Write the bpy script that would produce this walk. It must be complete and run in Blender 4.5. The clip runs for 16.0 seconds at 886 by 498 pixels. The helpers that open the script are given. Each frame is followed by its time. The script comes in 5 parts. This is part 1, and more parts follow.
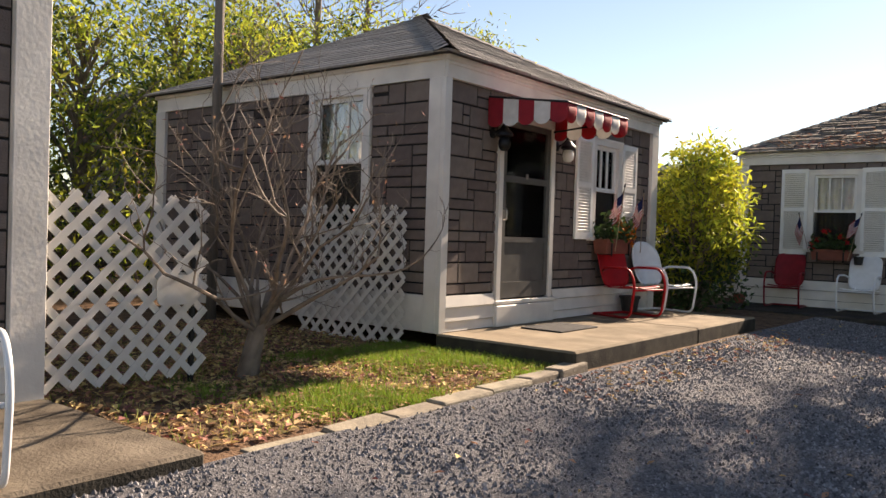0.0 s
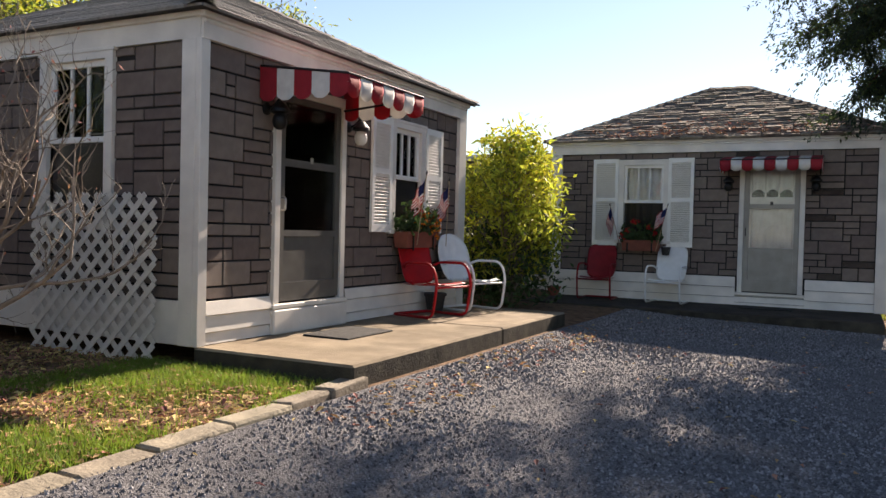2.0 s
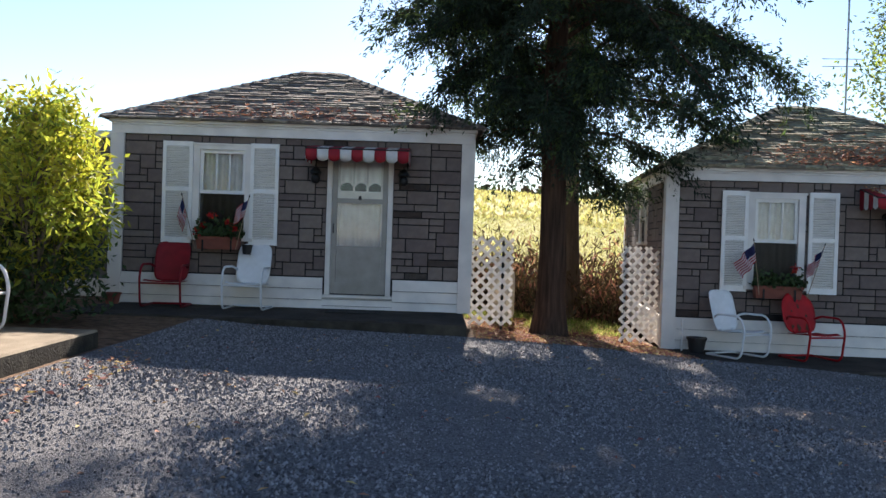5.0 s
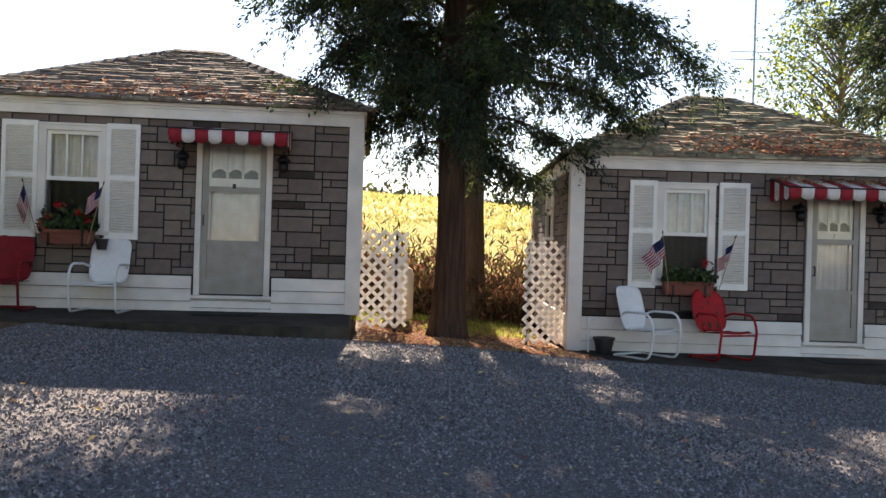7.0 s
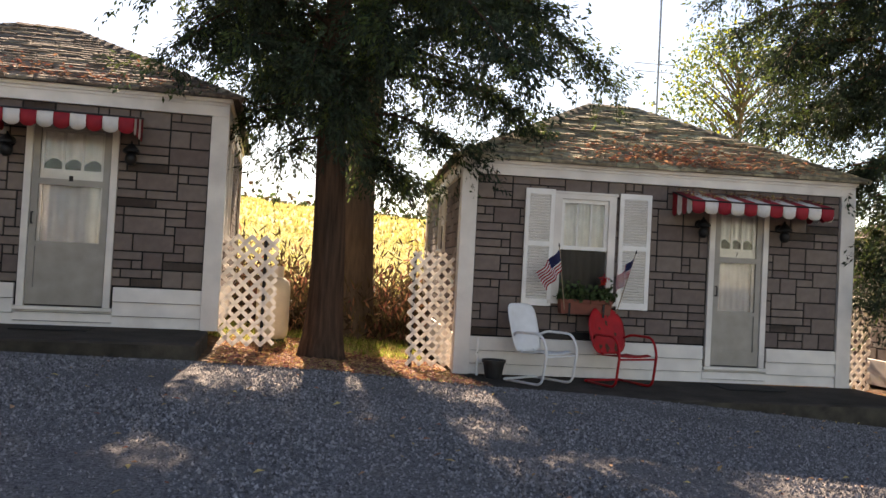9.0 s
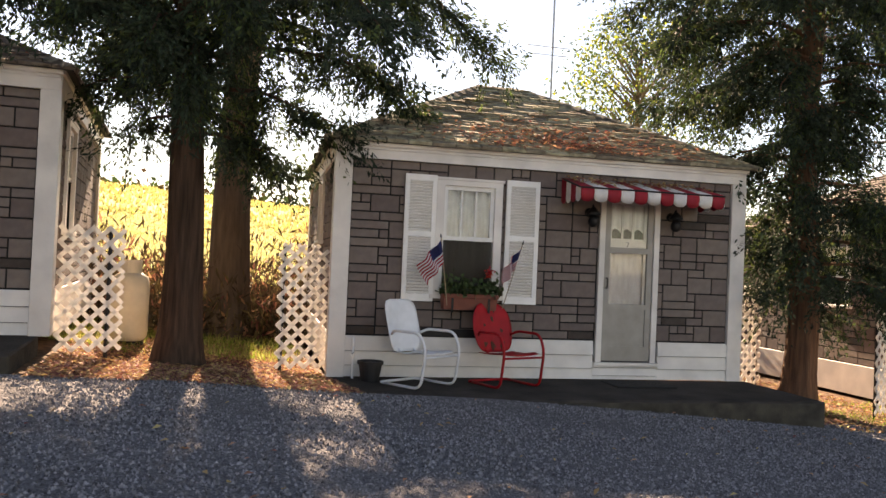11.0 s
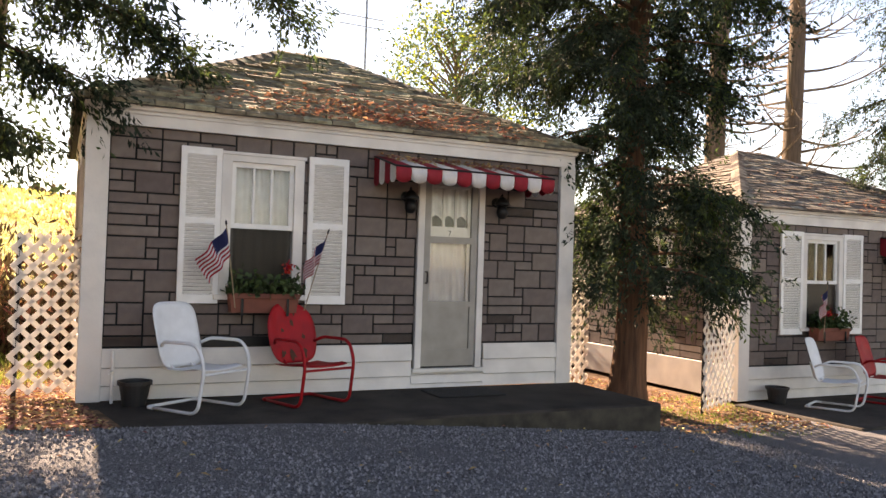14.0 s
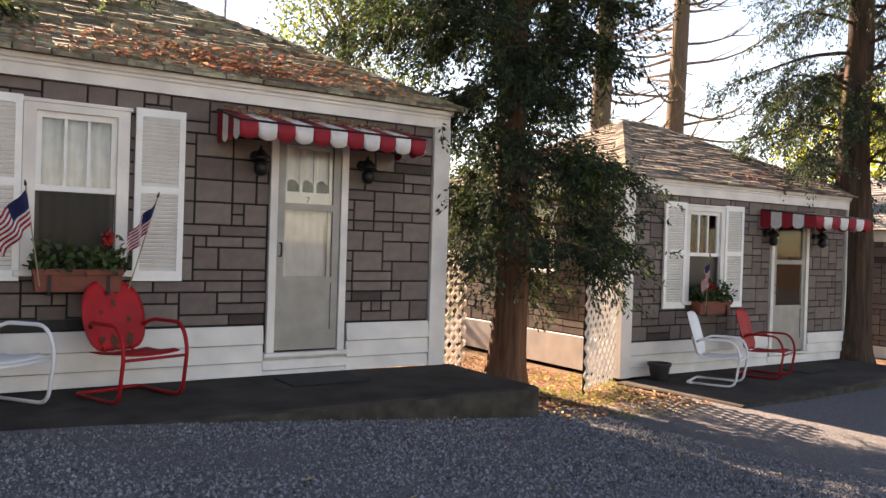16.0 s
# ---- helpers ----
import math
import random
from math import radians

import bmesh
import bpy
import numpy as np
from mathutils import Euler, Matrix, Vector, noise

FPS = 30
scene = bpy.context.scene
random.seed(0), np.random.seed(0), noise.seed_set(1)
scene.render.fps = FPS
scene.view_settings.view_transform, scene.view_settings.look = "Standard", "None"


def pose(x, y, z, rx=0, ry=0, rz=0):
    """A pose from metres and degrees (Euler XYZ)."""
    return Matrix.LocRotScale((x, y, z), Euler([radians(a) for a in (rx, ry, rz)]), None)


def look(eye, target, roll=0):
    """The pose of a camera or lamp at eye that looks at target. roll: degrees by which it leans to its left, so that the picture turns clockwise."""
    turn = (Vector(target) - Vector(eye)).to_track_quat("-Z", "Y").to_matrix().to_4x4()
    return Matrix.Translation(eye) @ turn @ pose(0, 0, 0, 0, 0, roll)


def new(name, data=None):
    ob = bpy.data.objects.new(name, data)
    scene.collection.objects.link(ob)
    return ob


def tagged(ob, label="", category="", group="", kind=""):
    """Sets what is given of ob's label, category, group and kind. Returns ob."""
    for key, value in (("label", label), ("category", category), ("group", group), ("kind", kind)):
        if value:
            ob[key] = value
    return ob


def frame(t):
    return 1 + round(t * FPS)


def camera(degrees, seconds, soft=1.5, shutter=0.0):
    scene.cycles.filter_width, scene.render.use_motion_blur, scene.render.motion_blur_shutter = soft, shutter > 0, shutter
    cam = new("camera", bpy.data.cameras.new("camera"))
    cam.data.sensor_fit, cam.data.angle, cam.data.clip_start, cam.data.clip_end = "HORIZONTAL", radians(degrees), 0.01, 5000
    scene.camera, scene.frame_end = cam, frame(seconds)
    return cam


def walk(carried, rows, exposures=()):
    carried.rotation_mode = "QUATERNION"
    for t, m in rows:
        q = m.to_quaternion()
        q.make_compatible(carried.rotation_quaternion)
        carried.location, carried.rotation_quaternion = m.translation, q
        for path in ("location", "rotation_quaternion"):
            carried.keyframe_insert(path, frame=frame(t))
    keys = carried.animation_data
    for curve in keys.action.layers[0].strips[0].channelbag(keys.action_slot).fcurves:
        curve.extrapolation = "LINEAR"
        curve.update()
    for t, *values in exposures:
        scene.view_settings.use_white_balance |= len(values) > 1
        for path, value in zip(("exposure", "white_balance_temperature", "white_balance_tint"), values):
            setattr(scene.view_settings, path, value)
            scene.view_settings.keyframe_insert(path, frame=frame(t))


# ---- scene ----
cam = camera(58.2, 16.0)
EXPOSURES = [(0, 1.5, 8300, 19), (2.5, 1.53, 7500, 17), (5, 1.75, 6750, 14), (7.5, 2.1, 8700, 21), (9, 2.17, 9500, 23), (12.5, 2.42, 10400, 26), (16, 2.55, 9700, 26)]
PATH = [
    (0, (0.293, -0.467, 1.65), (-0.954, 1.096, 1.613), 1.8),
    (0.5, (0.242, -0.247, 1.654), (-0.87, 1.415, 1.63), 0.9),
    (1, (0.259, 0.099, 1.66), (-0.811, 1.789, 1.656), 1.4),
    (1.5, (0.213, 0.379, 1.642), (-0.822, 2.09, 1.612), 1.9),
    (2, (0.132, 0.682, 1.669), (-0.772, 2.465, 1.624), 1.4),
    (2.5, (0.204, 1.01, 1.666), (-0.616, 2.834, 1.642), 1.8),
    (3, (0.178, 1.306, 1.657), (-0.566, 3.163, 1.64), 2.4),
    (3.5, (0.128, 1.603, 1.671), (-0.445, 3.519, 1.659), 1.6),
    (4, (0.22, 1.899, 1.676), (-0.234, 3.847, 1.683), 1.4),
    (4.5, (0.28, 2.206, 1.672), (-0.003, 4.186, 1.678), 2.4),
    (5, (0.246, 2.595, 1.655), (0.254, 4.595, 1.633), 1.9),
    (5.2, (0.292, 2.697, 1.643), (0.364, 4.696, 1.612), 1.7),
    (7.3, (0.781, 3.84, 1.454), (0.991, 5.829, 1.461), 1.8),
    (7.5, (0.832, 3.958, 1.45), (1.035, 5.948, 1.449), 2.3),
    (8, (0.939, 4.26, 1.453), (1.24, 6.237, 1.479), 2.7),
    (8.5, (1.041, 4.471, 1.42), (1.482, 6.421, 1.474), 2.5),
    (9, (1.247, 4.724, 1.425), (1.675, 6.677, 1.479), 3.0),
    (11.3, (1.921, 5.543, 1.494), (2.611, 7.42, 1.521), 2.5),
    (11.5, (1.972, 5.651, 1.495), (2.698, 7.515, 1.509), 2.5),
    (12, (2.04, 5.972, 1.479), (2.924, 7.766, 1.484), 1.4),
    (12.5, (2.21, 6.147, 1.445), (3.106, 7.935, 1.459), 0.4),
    (13, (2.444, 6.276, 1.449), (3.253, 8.105, 1.469), 0.7),
    (13.5, (2.519, 6.424, 1.448), (3.421, 8.209, 1.475), 1.6),
    (14, (2.592, 6.664, 1.467), (3.64, 8.367, 1.511), 1.8),
    (14.5, (2.762, 6.797, 1.461), (3.851, 8.474, 1.478), 1.0),
    (15, (3.049, 6.903, 1.45), (4.113, 8.596, 1.48), 0.4),
    (15.5, (3.192, 6.972, 1.452), (4.321, 8.623, 1.474), 1.4),
    (16, (3.358, 7.251, 1.447), (4.625, 8.799, 1.434), 1.8),
]
walk(cam, [(t, look(eye, target, roll)) for t, eye, target, roll in PATH], EXPOSURES)

# ---- light ----
SUN_EL, SUN_AZ = 30.0, 3.5          # degrees; azimuth from +y towards +x
world = bpy.data.worlds.new("world")
scene.world = world
world.use_nodes = True
wn = world.node_tree
sky = wn.nodes.new("ShaderNodeTexSky")
sky.sky_type, sky.sun_disc = "NISHITA", False
sky.sun_elevation, sky.sun_rotation = radians(SUN_EL), radians(SUN_AZ)
sky.dust_density, sky.air_density, sky.ozone_density = 0.1, 1.0, 3.0
wn.links.new(sky.outputs[0], wn.nodes["Background"].inputs[0])
wn.nodes["Background"].inputs[1].default_value = 0.066
sun = new("sun", bpy.data.lights.new("sun", "SUN"))
sun.data.energy, sun.data.angle, sun.data.color = 5.0, radians(0.55), (1.0, 0.94, 0.86)
sun.matrix_basis = look((math.sin(radians(SUN_AZ)) * 40 * math.cos(radians(SUN_EL)), math.cos(radians(SUN_AZ)) * 40 * math.cos(radians(SUN_EL)), 40 * math.sin(radians(SUN_EL))), (0, 0, 0))

rng = random.Random(7)
nrg = np.random.default_rng(7)


# ---- materials ----
def mat(name, col, rough=0.7, metal=0.0, col2=None, scale=6.0, detail=5.0, bump=0.0, bscale=60.0, rand=0.0, island=0.0, spec=0.4, stain=0.0, stretch=None, trans=0.0):
    """A procedural surface: two-scale colour noise, stains, fine relief, and variation per object or per loose piece."""
    m = bpy.data.materials.new(name)
    m.use_nodes = True
    t = m.node_tree
    n, l = t.nodes, t.links
    b = n["Principled BSDF"]
    b.inputs["Roughness"].default_value = rough
    b.inputs["Metallic"].default_value = metal
    b.inputs["Specular IOR Level"].default_value = spec
    tc = n.new("ShaderNodeTexCoord")
    vec = tc.outputs["Object"]
    if stretch:
        mp = n.new("ShaderNodeMapping")
        mp.inputs["Scale"].default_value = stretch
        l.new(vec, mp.inputs[0])
        vec = mp.outputs[0]
    nz = n.new("ShaderNodeTexNoise")
    nz.inputs["Scale"].default_value, nz.inputs["Detail"].default_value = scale, detail
    l.new(vec, nz.inputs["Vector"])
    ramp = n.new("ShaderNodeValToRGB")
    c2 = col2 or tuple(c * 0.75 for c in col)
    ramp.color_ramp.elements[0].position, ramp.color_ramp.elements[1].position = 0.32, 0.68
    ramp.color_ramp.elements[0].color, ramp.color_ramp.elements[1].color = (*c2, 1), (*col, 1)
    l.new(nz.outputs["Fac"], ramp.inputs[0])
    out = ramp.outputs[0]
    if stain:
        ns = n.new("ShaderNodeTexNoise")
        ns.inputs["Scale"].default_value, ns.inputs["Detail"].default_value, ns.inputs["Roughness"].default_value = scale * 0.23, 8.0, 0.65
        l.new(vec, ns.inputs["Vector"])
        mr = n.new("ShaderNodeMapRange")
        mr.inputs[1].default_value, mr.inputs[2].default_value, mr.inputs[3].default_value, mr.inputs[4].default_value = 0.4, 0.7, 1.0, 1.0 - stain
        l.new(ns.outputs["Fac"], mr.inputs[0])
        hs = n.new("ShaderNodeHueSaturation")
        l.new(mr.outputs[0], hs.inputs["Value"])
        l.new(out, hs.inputs["Color"])
        out = hs.outputs[0]
    if rand or island:
        src = n.new("ShaderNodeObjectInfo").outputs["Random"] if rand else n.new("ShaderNodeNewGeometry").outputs["Random Per Island"]
        mr = n.new("ShaderNodeMapRange")
        mr.inputs[3].default_value, mr.inputs[4].default_value = 1 - (rand or island), 1 + (rand or island)
        l.new(src, mr.inputs[0])
        hs = n.new("ShaderNodeHueSaturation")
        l.new(mr.outputs[0], hs.inputs["Value"])
        mh = n.new("ShaderNodeMapRange")
        mh.inputs[3].default_value, mh.inputs[4].default_value = 0.5 - 0.06 * (rand or island), 0.5 + 0.06 * (rand or island)
        l.new(src, mh.inputs[0])
        l.new(mh.outputs[0], hs.inputs["Hue"])
        l.new(out, hs.inputs["Color"])
        out = hs.outputs[0]
    l.new(out, b.inputs["Base Color"])
    if bump:
        nb = n.new("ShaderNodeTexNoise")
        nb.inputs["Scale"].default_value, nb.inputs["Detail"].default_value = bscale, 6.0
        l.new(vec, nb.inputs["Vector"])
        bp = n.new("ShaderNodeBump")
        bp.inputs["Strength"].default_value, bp.inputs["Distance"].default_value = bump, 0.02
        l.new(nb.outputs["Fac"], bp.inputs["Height"])
        l.new(bp.outputs[0], b.inputs["Normal"])
    if trans:
        ts = n.new("ShaderNodeBsdfTranslucent")
        l.new(out, ts.inputs["Color"])
        mx = n.new("ShaderNodeMixShader")
        mx.inputs[0].default_value = trans
        l.new(b.outputs[0], mx.inputs[1])
        l.new(ts.outputs[0], mx.inputs[2])
        l.new(mx.outputs[0], n["Material Output"].inputs["Surface"])
    return m


def glass_mat(name, tint=(1, 1, 1), rough=0.02, ior=1.36):
    m = bpy.data.materials.new(name)
    m.use_nodes = True
    n, l = m.node_tree.nodes, m.node_tree.links
    tr, gl, mx, fr = n.new("ShaderNodeBsdfTransparent"), n.new("ShaderNodeBsdfGlossy"), n.new("ShaderNodeMixShader"), n.new("ShaderNodeFresnel")
    tr.inputs[0].default_value = (*tint, 1)
    gl.inputs["Roughness"].default_value = rough
    fr.inputs[0].default_value = ior
    l.new(fr.outputs[0], mx.inputs[0])
    l.new(tr.outputs[0], mx.inputs[1])
    l.new(gl.outputs[0], mx.inputs[2])
    l.new(mx.outputs[0], n["Material Output"].inputs["Surface"])
    return m


def ribbed(m, scale=95.0):
    """Adds vertical flutes to a copy of a siding material."""
    m = m.copy()
    n, l = m.node_tree.nodes, m.node_tree.links
    w = n.new("ShaderNodeTexWave")
    w.inputs["Scale"].default_value = scale
    w.bands_direction = "X"
    tc = n.new("ShaderNodeTexCoord")
    l.new(tc.outputs["Object"], w.inputs["Vector"])
    bp = n.new("ShaderNodeBump")
    bp.inputs["Strength"].default_value, bp.inputs["Distance"].default_value = 0.9, 0.02
    l.new(w.outputs["Fac"], bp.inputs["Height"])
    l.new(bp.outputs[0], n["Principled BSDF"].inputs["Normal"])
    return m


M_WHITE = mat("white_paint", (0.77, 0.73, 0.67), 0.55, col2=(0.62, 0.59, 0.55), scale=3, bump=0.12, bscale=35, stain=0.16)
M_WHITE2 = mat("white_vinyl", (0.80, 0.79, 0.76), 0.5, col2=(0.72, 0.71, 0.67), scale=9, bump=0.05)
M_LATTICE = mat("lattice_vinyl", (0.80, 0.77, 0.72), 0.5, col2=(0.70, 0.67, 0.62), scale=9, bump=0.05, trans=0.28)
M_SIDING = mat("composition_siding", (0.215, 0.170, 0.150), 0.85, col2=(0.14, 0.110, 0.097), scale=7, bump=0.35, bscale=90, rand=0.2, stain=0.2, spec=0.25)
M_RIBBED = ribbed(M_SIDING)
M_BACKING = mat("siding_joint", (0.02, 0.018, 0.017), 0.95, scale=20)
M_PLAIN = mat("grey_board", (0.17, 0.16, 0.15), 0.85, scale=5, bump=0.2, stain=0.25)
M_SHINGLE_OLD = mat("old_shingle", (0.29, 0.25, 0.21), 0.95, col2=(0.14, 0.115, 0.098), scale=14, bump=0.5, bscale=80, island=0.45, spec=0.15, stain=0.35)
M_SHINGLE_MOSS = mat("mossy_shingle", (0.44, 0.40, 0.29), 0.95, col2=(0.19, 0.17, 0.125), scale=12, bump=0.5, bscale=80, island=0.4, spec=0.15, stain=0.35)
M_SHINGLE_NEW = mat("grey_shingle", (0.27, 0.26, 0.25), 0.92, col2=(0.19, 0.185, 0.18), scale=30, bump=0.4, bscale=120, island=0.15, spec=0.2)
M_RED = mat("red_canvas", (0.40, 0.022, 0.035), 0.75, col2=(0.31, 0.018, 0.03), scale=12, bump=0.1, bscale=200, trans=0.25)
M_CANVAS = mat("white_canvas", (0.78, 0.76, 0.74), 0.8, col2=(0.66, 0.64, 0.62), scale=12, bump=0.1, bscale=200, trans=0.25)
M_REDMET = mat("red_enamel", (0.48, 0.010, 0.014), 0.5, spec=0.22, col2=(0.30, 0.01, 0.014), scale=5, bump=0.04, stain=0.3)
M_REDDARK = mat("dark_red_enamel", (0.27, 0.010, 0.018), 0.5, spec=0.22, col2=(0.18, 0.008, 0.012), scale=5, bump=0.04, stain=0.3)
M_RUST = mat("rust", (0.10, 0.035, 0.02), 0.9, scale=30, bump=0.3)
M_WHITEMET = mat("white_enamel", (0.78, 0.79, 0.80), 0.4, col2=(0.68, 0.69, 0.69), scale=6, bump=0.04, stain=0.12)
M_DOOR = mat("grey_aluminium_door", (0.32, 0.30, 0.27), 0.5, metal=0.15, col2=(0.26, 0.245, 0.22), scale=6, bump=0.06, stain=0.15)
M_INNER = mat("cream_door_paint", (0.62, 0.59, 0.53), 0.55, col2=(0.54, 0.51, 0.46), scale=6, bump=0.06, stain=0.12)
M_DOOR_DARK = mat("dark_storm_door", (0.12, 0.115, 0.105), 0.5, metal=0.15, col2=(0.09, 0.085, 0.08), scale=6, bump=0.06)
M_CURTAIN = mat("curtain", (0.86, 0.84, 0.78), 0.9, col2=(0.74, 0.71, 0.65), scale=9, trans=0.35)
# near-black that paints in the darkness of unlit rooms
M_ROOM_DARK = mat("room_darkness", (0.022, 0.021, 0.02), 0.9, scale=3)
M_GLASS = glass_mat("window_glass")
M_MESH = glass_mat("insect_screen", (0.40, 0.40, 0.41), 0.3, 1.25)
M_BLACK = mat("black_iron", (0.018, 0.018, 0.019), 0.45, metal=0.5, scale=30, bump=0.1)
M_GLOBE = mat("milk_glass", (0.82, 0.82, 0.80), 0.15, scale=5)
M_CHROME = mat("worn_metal", (0.45, 0.44, 0.42), 0.35, metal=0.9, scale=20)
M_TERRA = mat("terracotta", (0.25, 0.08, 0.052), 0.85, col2=(0.17, 0.055, 0.038), scale=8, bump=0.15, stain=0.3)
M_BLACKPOT = mat("black_plastic", (0.02, 0.02, 0.021), 0.5, scale=12)
M_CONC = mat("concrete", (0.33, 0.265, 0.185), 0.92, col2=(0.17, 0.13, 0.085), scale=2.2, detail=9, bump=0.35, bscale=70, stain=0.45, spec=0.2)
# darker than M_CONC, with stronger relief
M_CONC_WORN = mat("worn_concrete", (0.20, 0.165, 0.125), 0.93, col2=(0.10, 0.08, 0.06), scale=3.5, detail=9, bump=0.5, bscale=60, stain=0.45, spec=0.15)
# M_CONC far darker: the cabins' shade is put into the slab tone
M_CONC_DARK = mat("shaded_concrete", (0.075, 0.062, 0.052), 0.9, col2=(0.032, 0.027, 0.023), scale=2.4, detail=9, bump=0.35, bscale=70, stain=0.4, spec=0.2)
M_KERB = mat("kerb_stone", (0.33, 0.28, 0.205), 0.9, col2=(0.19, 0.16, 0.12), scale=9, bump=0.5, bscale=45, rand=0.15, stain=0.35)
M_GRAVEL = mat("gravel", (0.215, 0.208, 0.212), 0.95, col2=(0.075, 0.073, 0.078), scale=60, detail=8, bump=1.0, bscale=110, stain=0.2, spec=0.2)
M_STONES = mat("loose_gravel", (0.235, 0.228, 0.232), 0.9, col2=(0.12, 0.117, 0.122), scale=25, bump=0.2, island=0.65, spec=0.25)
M_SOIL = mat("soil_litter", (0.24, 0.145, 0.09), 0.95, col2=(0.085, 0.055, 0.036), scale=9, detail=9, bump=0.9, bscale=50, stain=0.3, spec=0.1)
M_FIELD = mat("dry_field", (0.50, 0.45, 0.20), 0.95, col2=(0.34, 0.36, 0.09), scale=0.35, detail=9, bump=0.6, bscale=14, stain=0.25, spec=0.1)
M_GRASS = mat("grass", (0.21, 0.30, 0.04), 0.7, col2=(0.13, 0.19, 0.03), scale=3, island=0.35, trans=0.4)
M_DRYGRASS = mat("dry_grass", (0.50, 0.44, 0.19), 0.85, col2=(0.38, 0.36, 0.10), scale=1.0, island=0.35, trans=0.4)
M_BRUSH = mat("brush", (0.14, 0.095, 0.05), 0.9, col2=(0.07, 0.052, 0.028), scale=2, island=0.5, trans=0.12)
M_LEAFLIT = mat("fallen_leaf", (0.44, 0.20, 0.14), 0.85, col2=(0.25, 0.11, 0.07), scale=2, island=0.5, trans=0.2)
M_LEAFTAN = mat("tan_leaf", (0.52, 0.36, 0.16), 0.85, col2=(0.36, 0.23, 0.10), scale=2, island=0.4, trans=0.2)
M_CEDAR = mat("cedar_foliage", (0.036, 0.058, 0.032), 0.7, col2=(0.018, 0.03, 0.018), scale=1.2, island=0.45, trans=0.28, spec=0.3)
# lighter, yellower cedar green: sunlight on the sprays put into the leaf colour
M_CEDAR_LIT = mat("lit_foliage", (0.085, 0.12, 0.035), 0.7, col2=(0.045, 0.07, 0.025), scale=1.2, island=0.4, trans=0.45, spec=0.3)
M_YELLOW = mat("yellow_leaves", (0.56, 0.53, 0.06), 0.6, col2=(0.34, 0.38, 0.05), scale=1.3, island=0.35, trans=0.45)
M_LIME = mat("lime_leaves", (0.34, 0.38, 0.05), 0.6, col2=(0.14, 0.19, 0.03), scale=0.6, island=0.35, trans=0.5)
M_DARKLEAF = mat("dark_leaves", (0.06, 0.10, 0.03), 0.6, col2=(0.03, 0.055, 0.018), scale=1.2, island=0.4, trans=0.3)
M_BARK = mat("cedar_bark", (0.098, 0.06, 0.042), 0.95, col2=(0.034, 0.022, 0.016), scale=6, detail=8, bump=1.0, bscale=22, stretch=(3.2, 3.2, 0.25), spec=0.15)
M_BARK_RED = mat("reddish_bark", (0.17, 0.09, 0.055), 0.95, col2=(0.07, 0.038, 0.025), scale=6, detail=8, bump=1.0, bscale=22, stretch=(3.2, 3.2, 0.25), spec=0.15)
M_BARK2 = mat("grey_bark", (0.175, 0.13, 0.10), 0.95, col2=(0.11, 0.085, 0.065), scale=6, detail=8, bump=1.0, bscale=22, stretch=(3, 3, 0.4), spec=0.15)
M_TWIG = mat("bare_twigs", (0.24, 0.19, 0.15), 0.85, col2=(0.12, 0.095, 0.075), scale=8, bump=0.2)
M_POLE = mat("weathered_pole", (0.20, 0.175, 0.15), 0.9, col2=(0.12, 0.10, 0.085), scale=5, stretch=(4, 4, 0.3), bump=0.5, bscale=25)
M_PETAL = mat("red_petals", (0.60, 0.012, 0.016), 0.6, col2=(0.42, 0.008, 0.012), scale=20, island=0.3, trans=0.3)
M_ORANGE = mat("orange_petals", (0.75, 0.22, 0.015), 0.6, col2=(0.6, 0.12, 0.01), scale=20, island=0.3, trans=0.3)
M_FLAGRED = mat("flag_red", (0.46, 0.015, 0.03), 0.8, scale=20, trans=0.35)
M_FLAGWHITE = mat("flag_white", (0.78, 0.76, 0.76), 0.8, scale=20, trans=0.35)
M_FLAGBLUE = mat("flag_blue", (0.018, 0.026, 0.11), 0.8, scale=20, trans=0.35)
M_WOODPOLE = mat("flag_stick", (0.33, 0.24, 0.15), 0.6, scale=20)
M_INK = mat("black_ink", (0.01, 0.01, 0.01), 0.7, scale=20)
M_MAT = mat("rubber_mat", (0.025, 0.024, 0.023), 0.9, scale=30, bump=0.5, bscale=150)
M_GUY = mat("yellow_plastic", (0.62, 0.46, 0.03), 0.5, scale=10)
M_ROOFDARK = mat("dark_roofing", (0.05, 0.05, 0.05), 0.9, scale=6, bump=0.3)


# ---- mesh helpers ----
def obj(name, bm, m, parent=None, label="", smooth=False):
    me = bpy.data.meshes.new(name)
    bm.to_mesh(me)
    bm.free()
    for k in (m if isinstance(m, (list, tuple)) else [m]):
        me.materials.append(k)
    if smooth:
        me.polygons.foreach_set("use_smooth", [True] * len(me.polygons))
    ob = new(name, me)
    if parent:
        ob.parent = parent
    if label:
        tagged(ob, label)
    return ob


def part(name, bm, m, parent, label="", smooth=False):
    return obj(name, bm, m, parent, label, smooth)


def thing(name, m, label, category, group="", kind=""):
    e = new(name)
    e.empty_display_size = 0.1
    e.matrix_basis = m
    return tagged(e, label, category, group, kind)


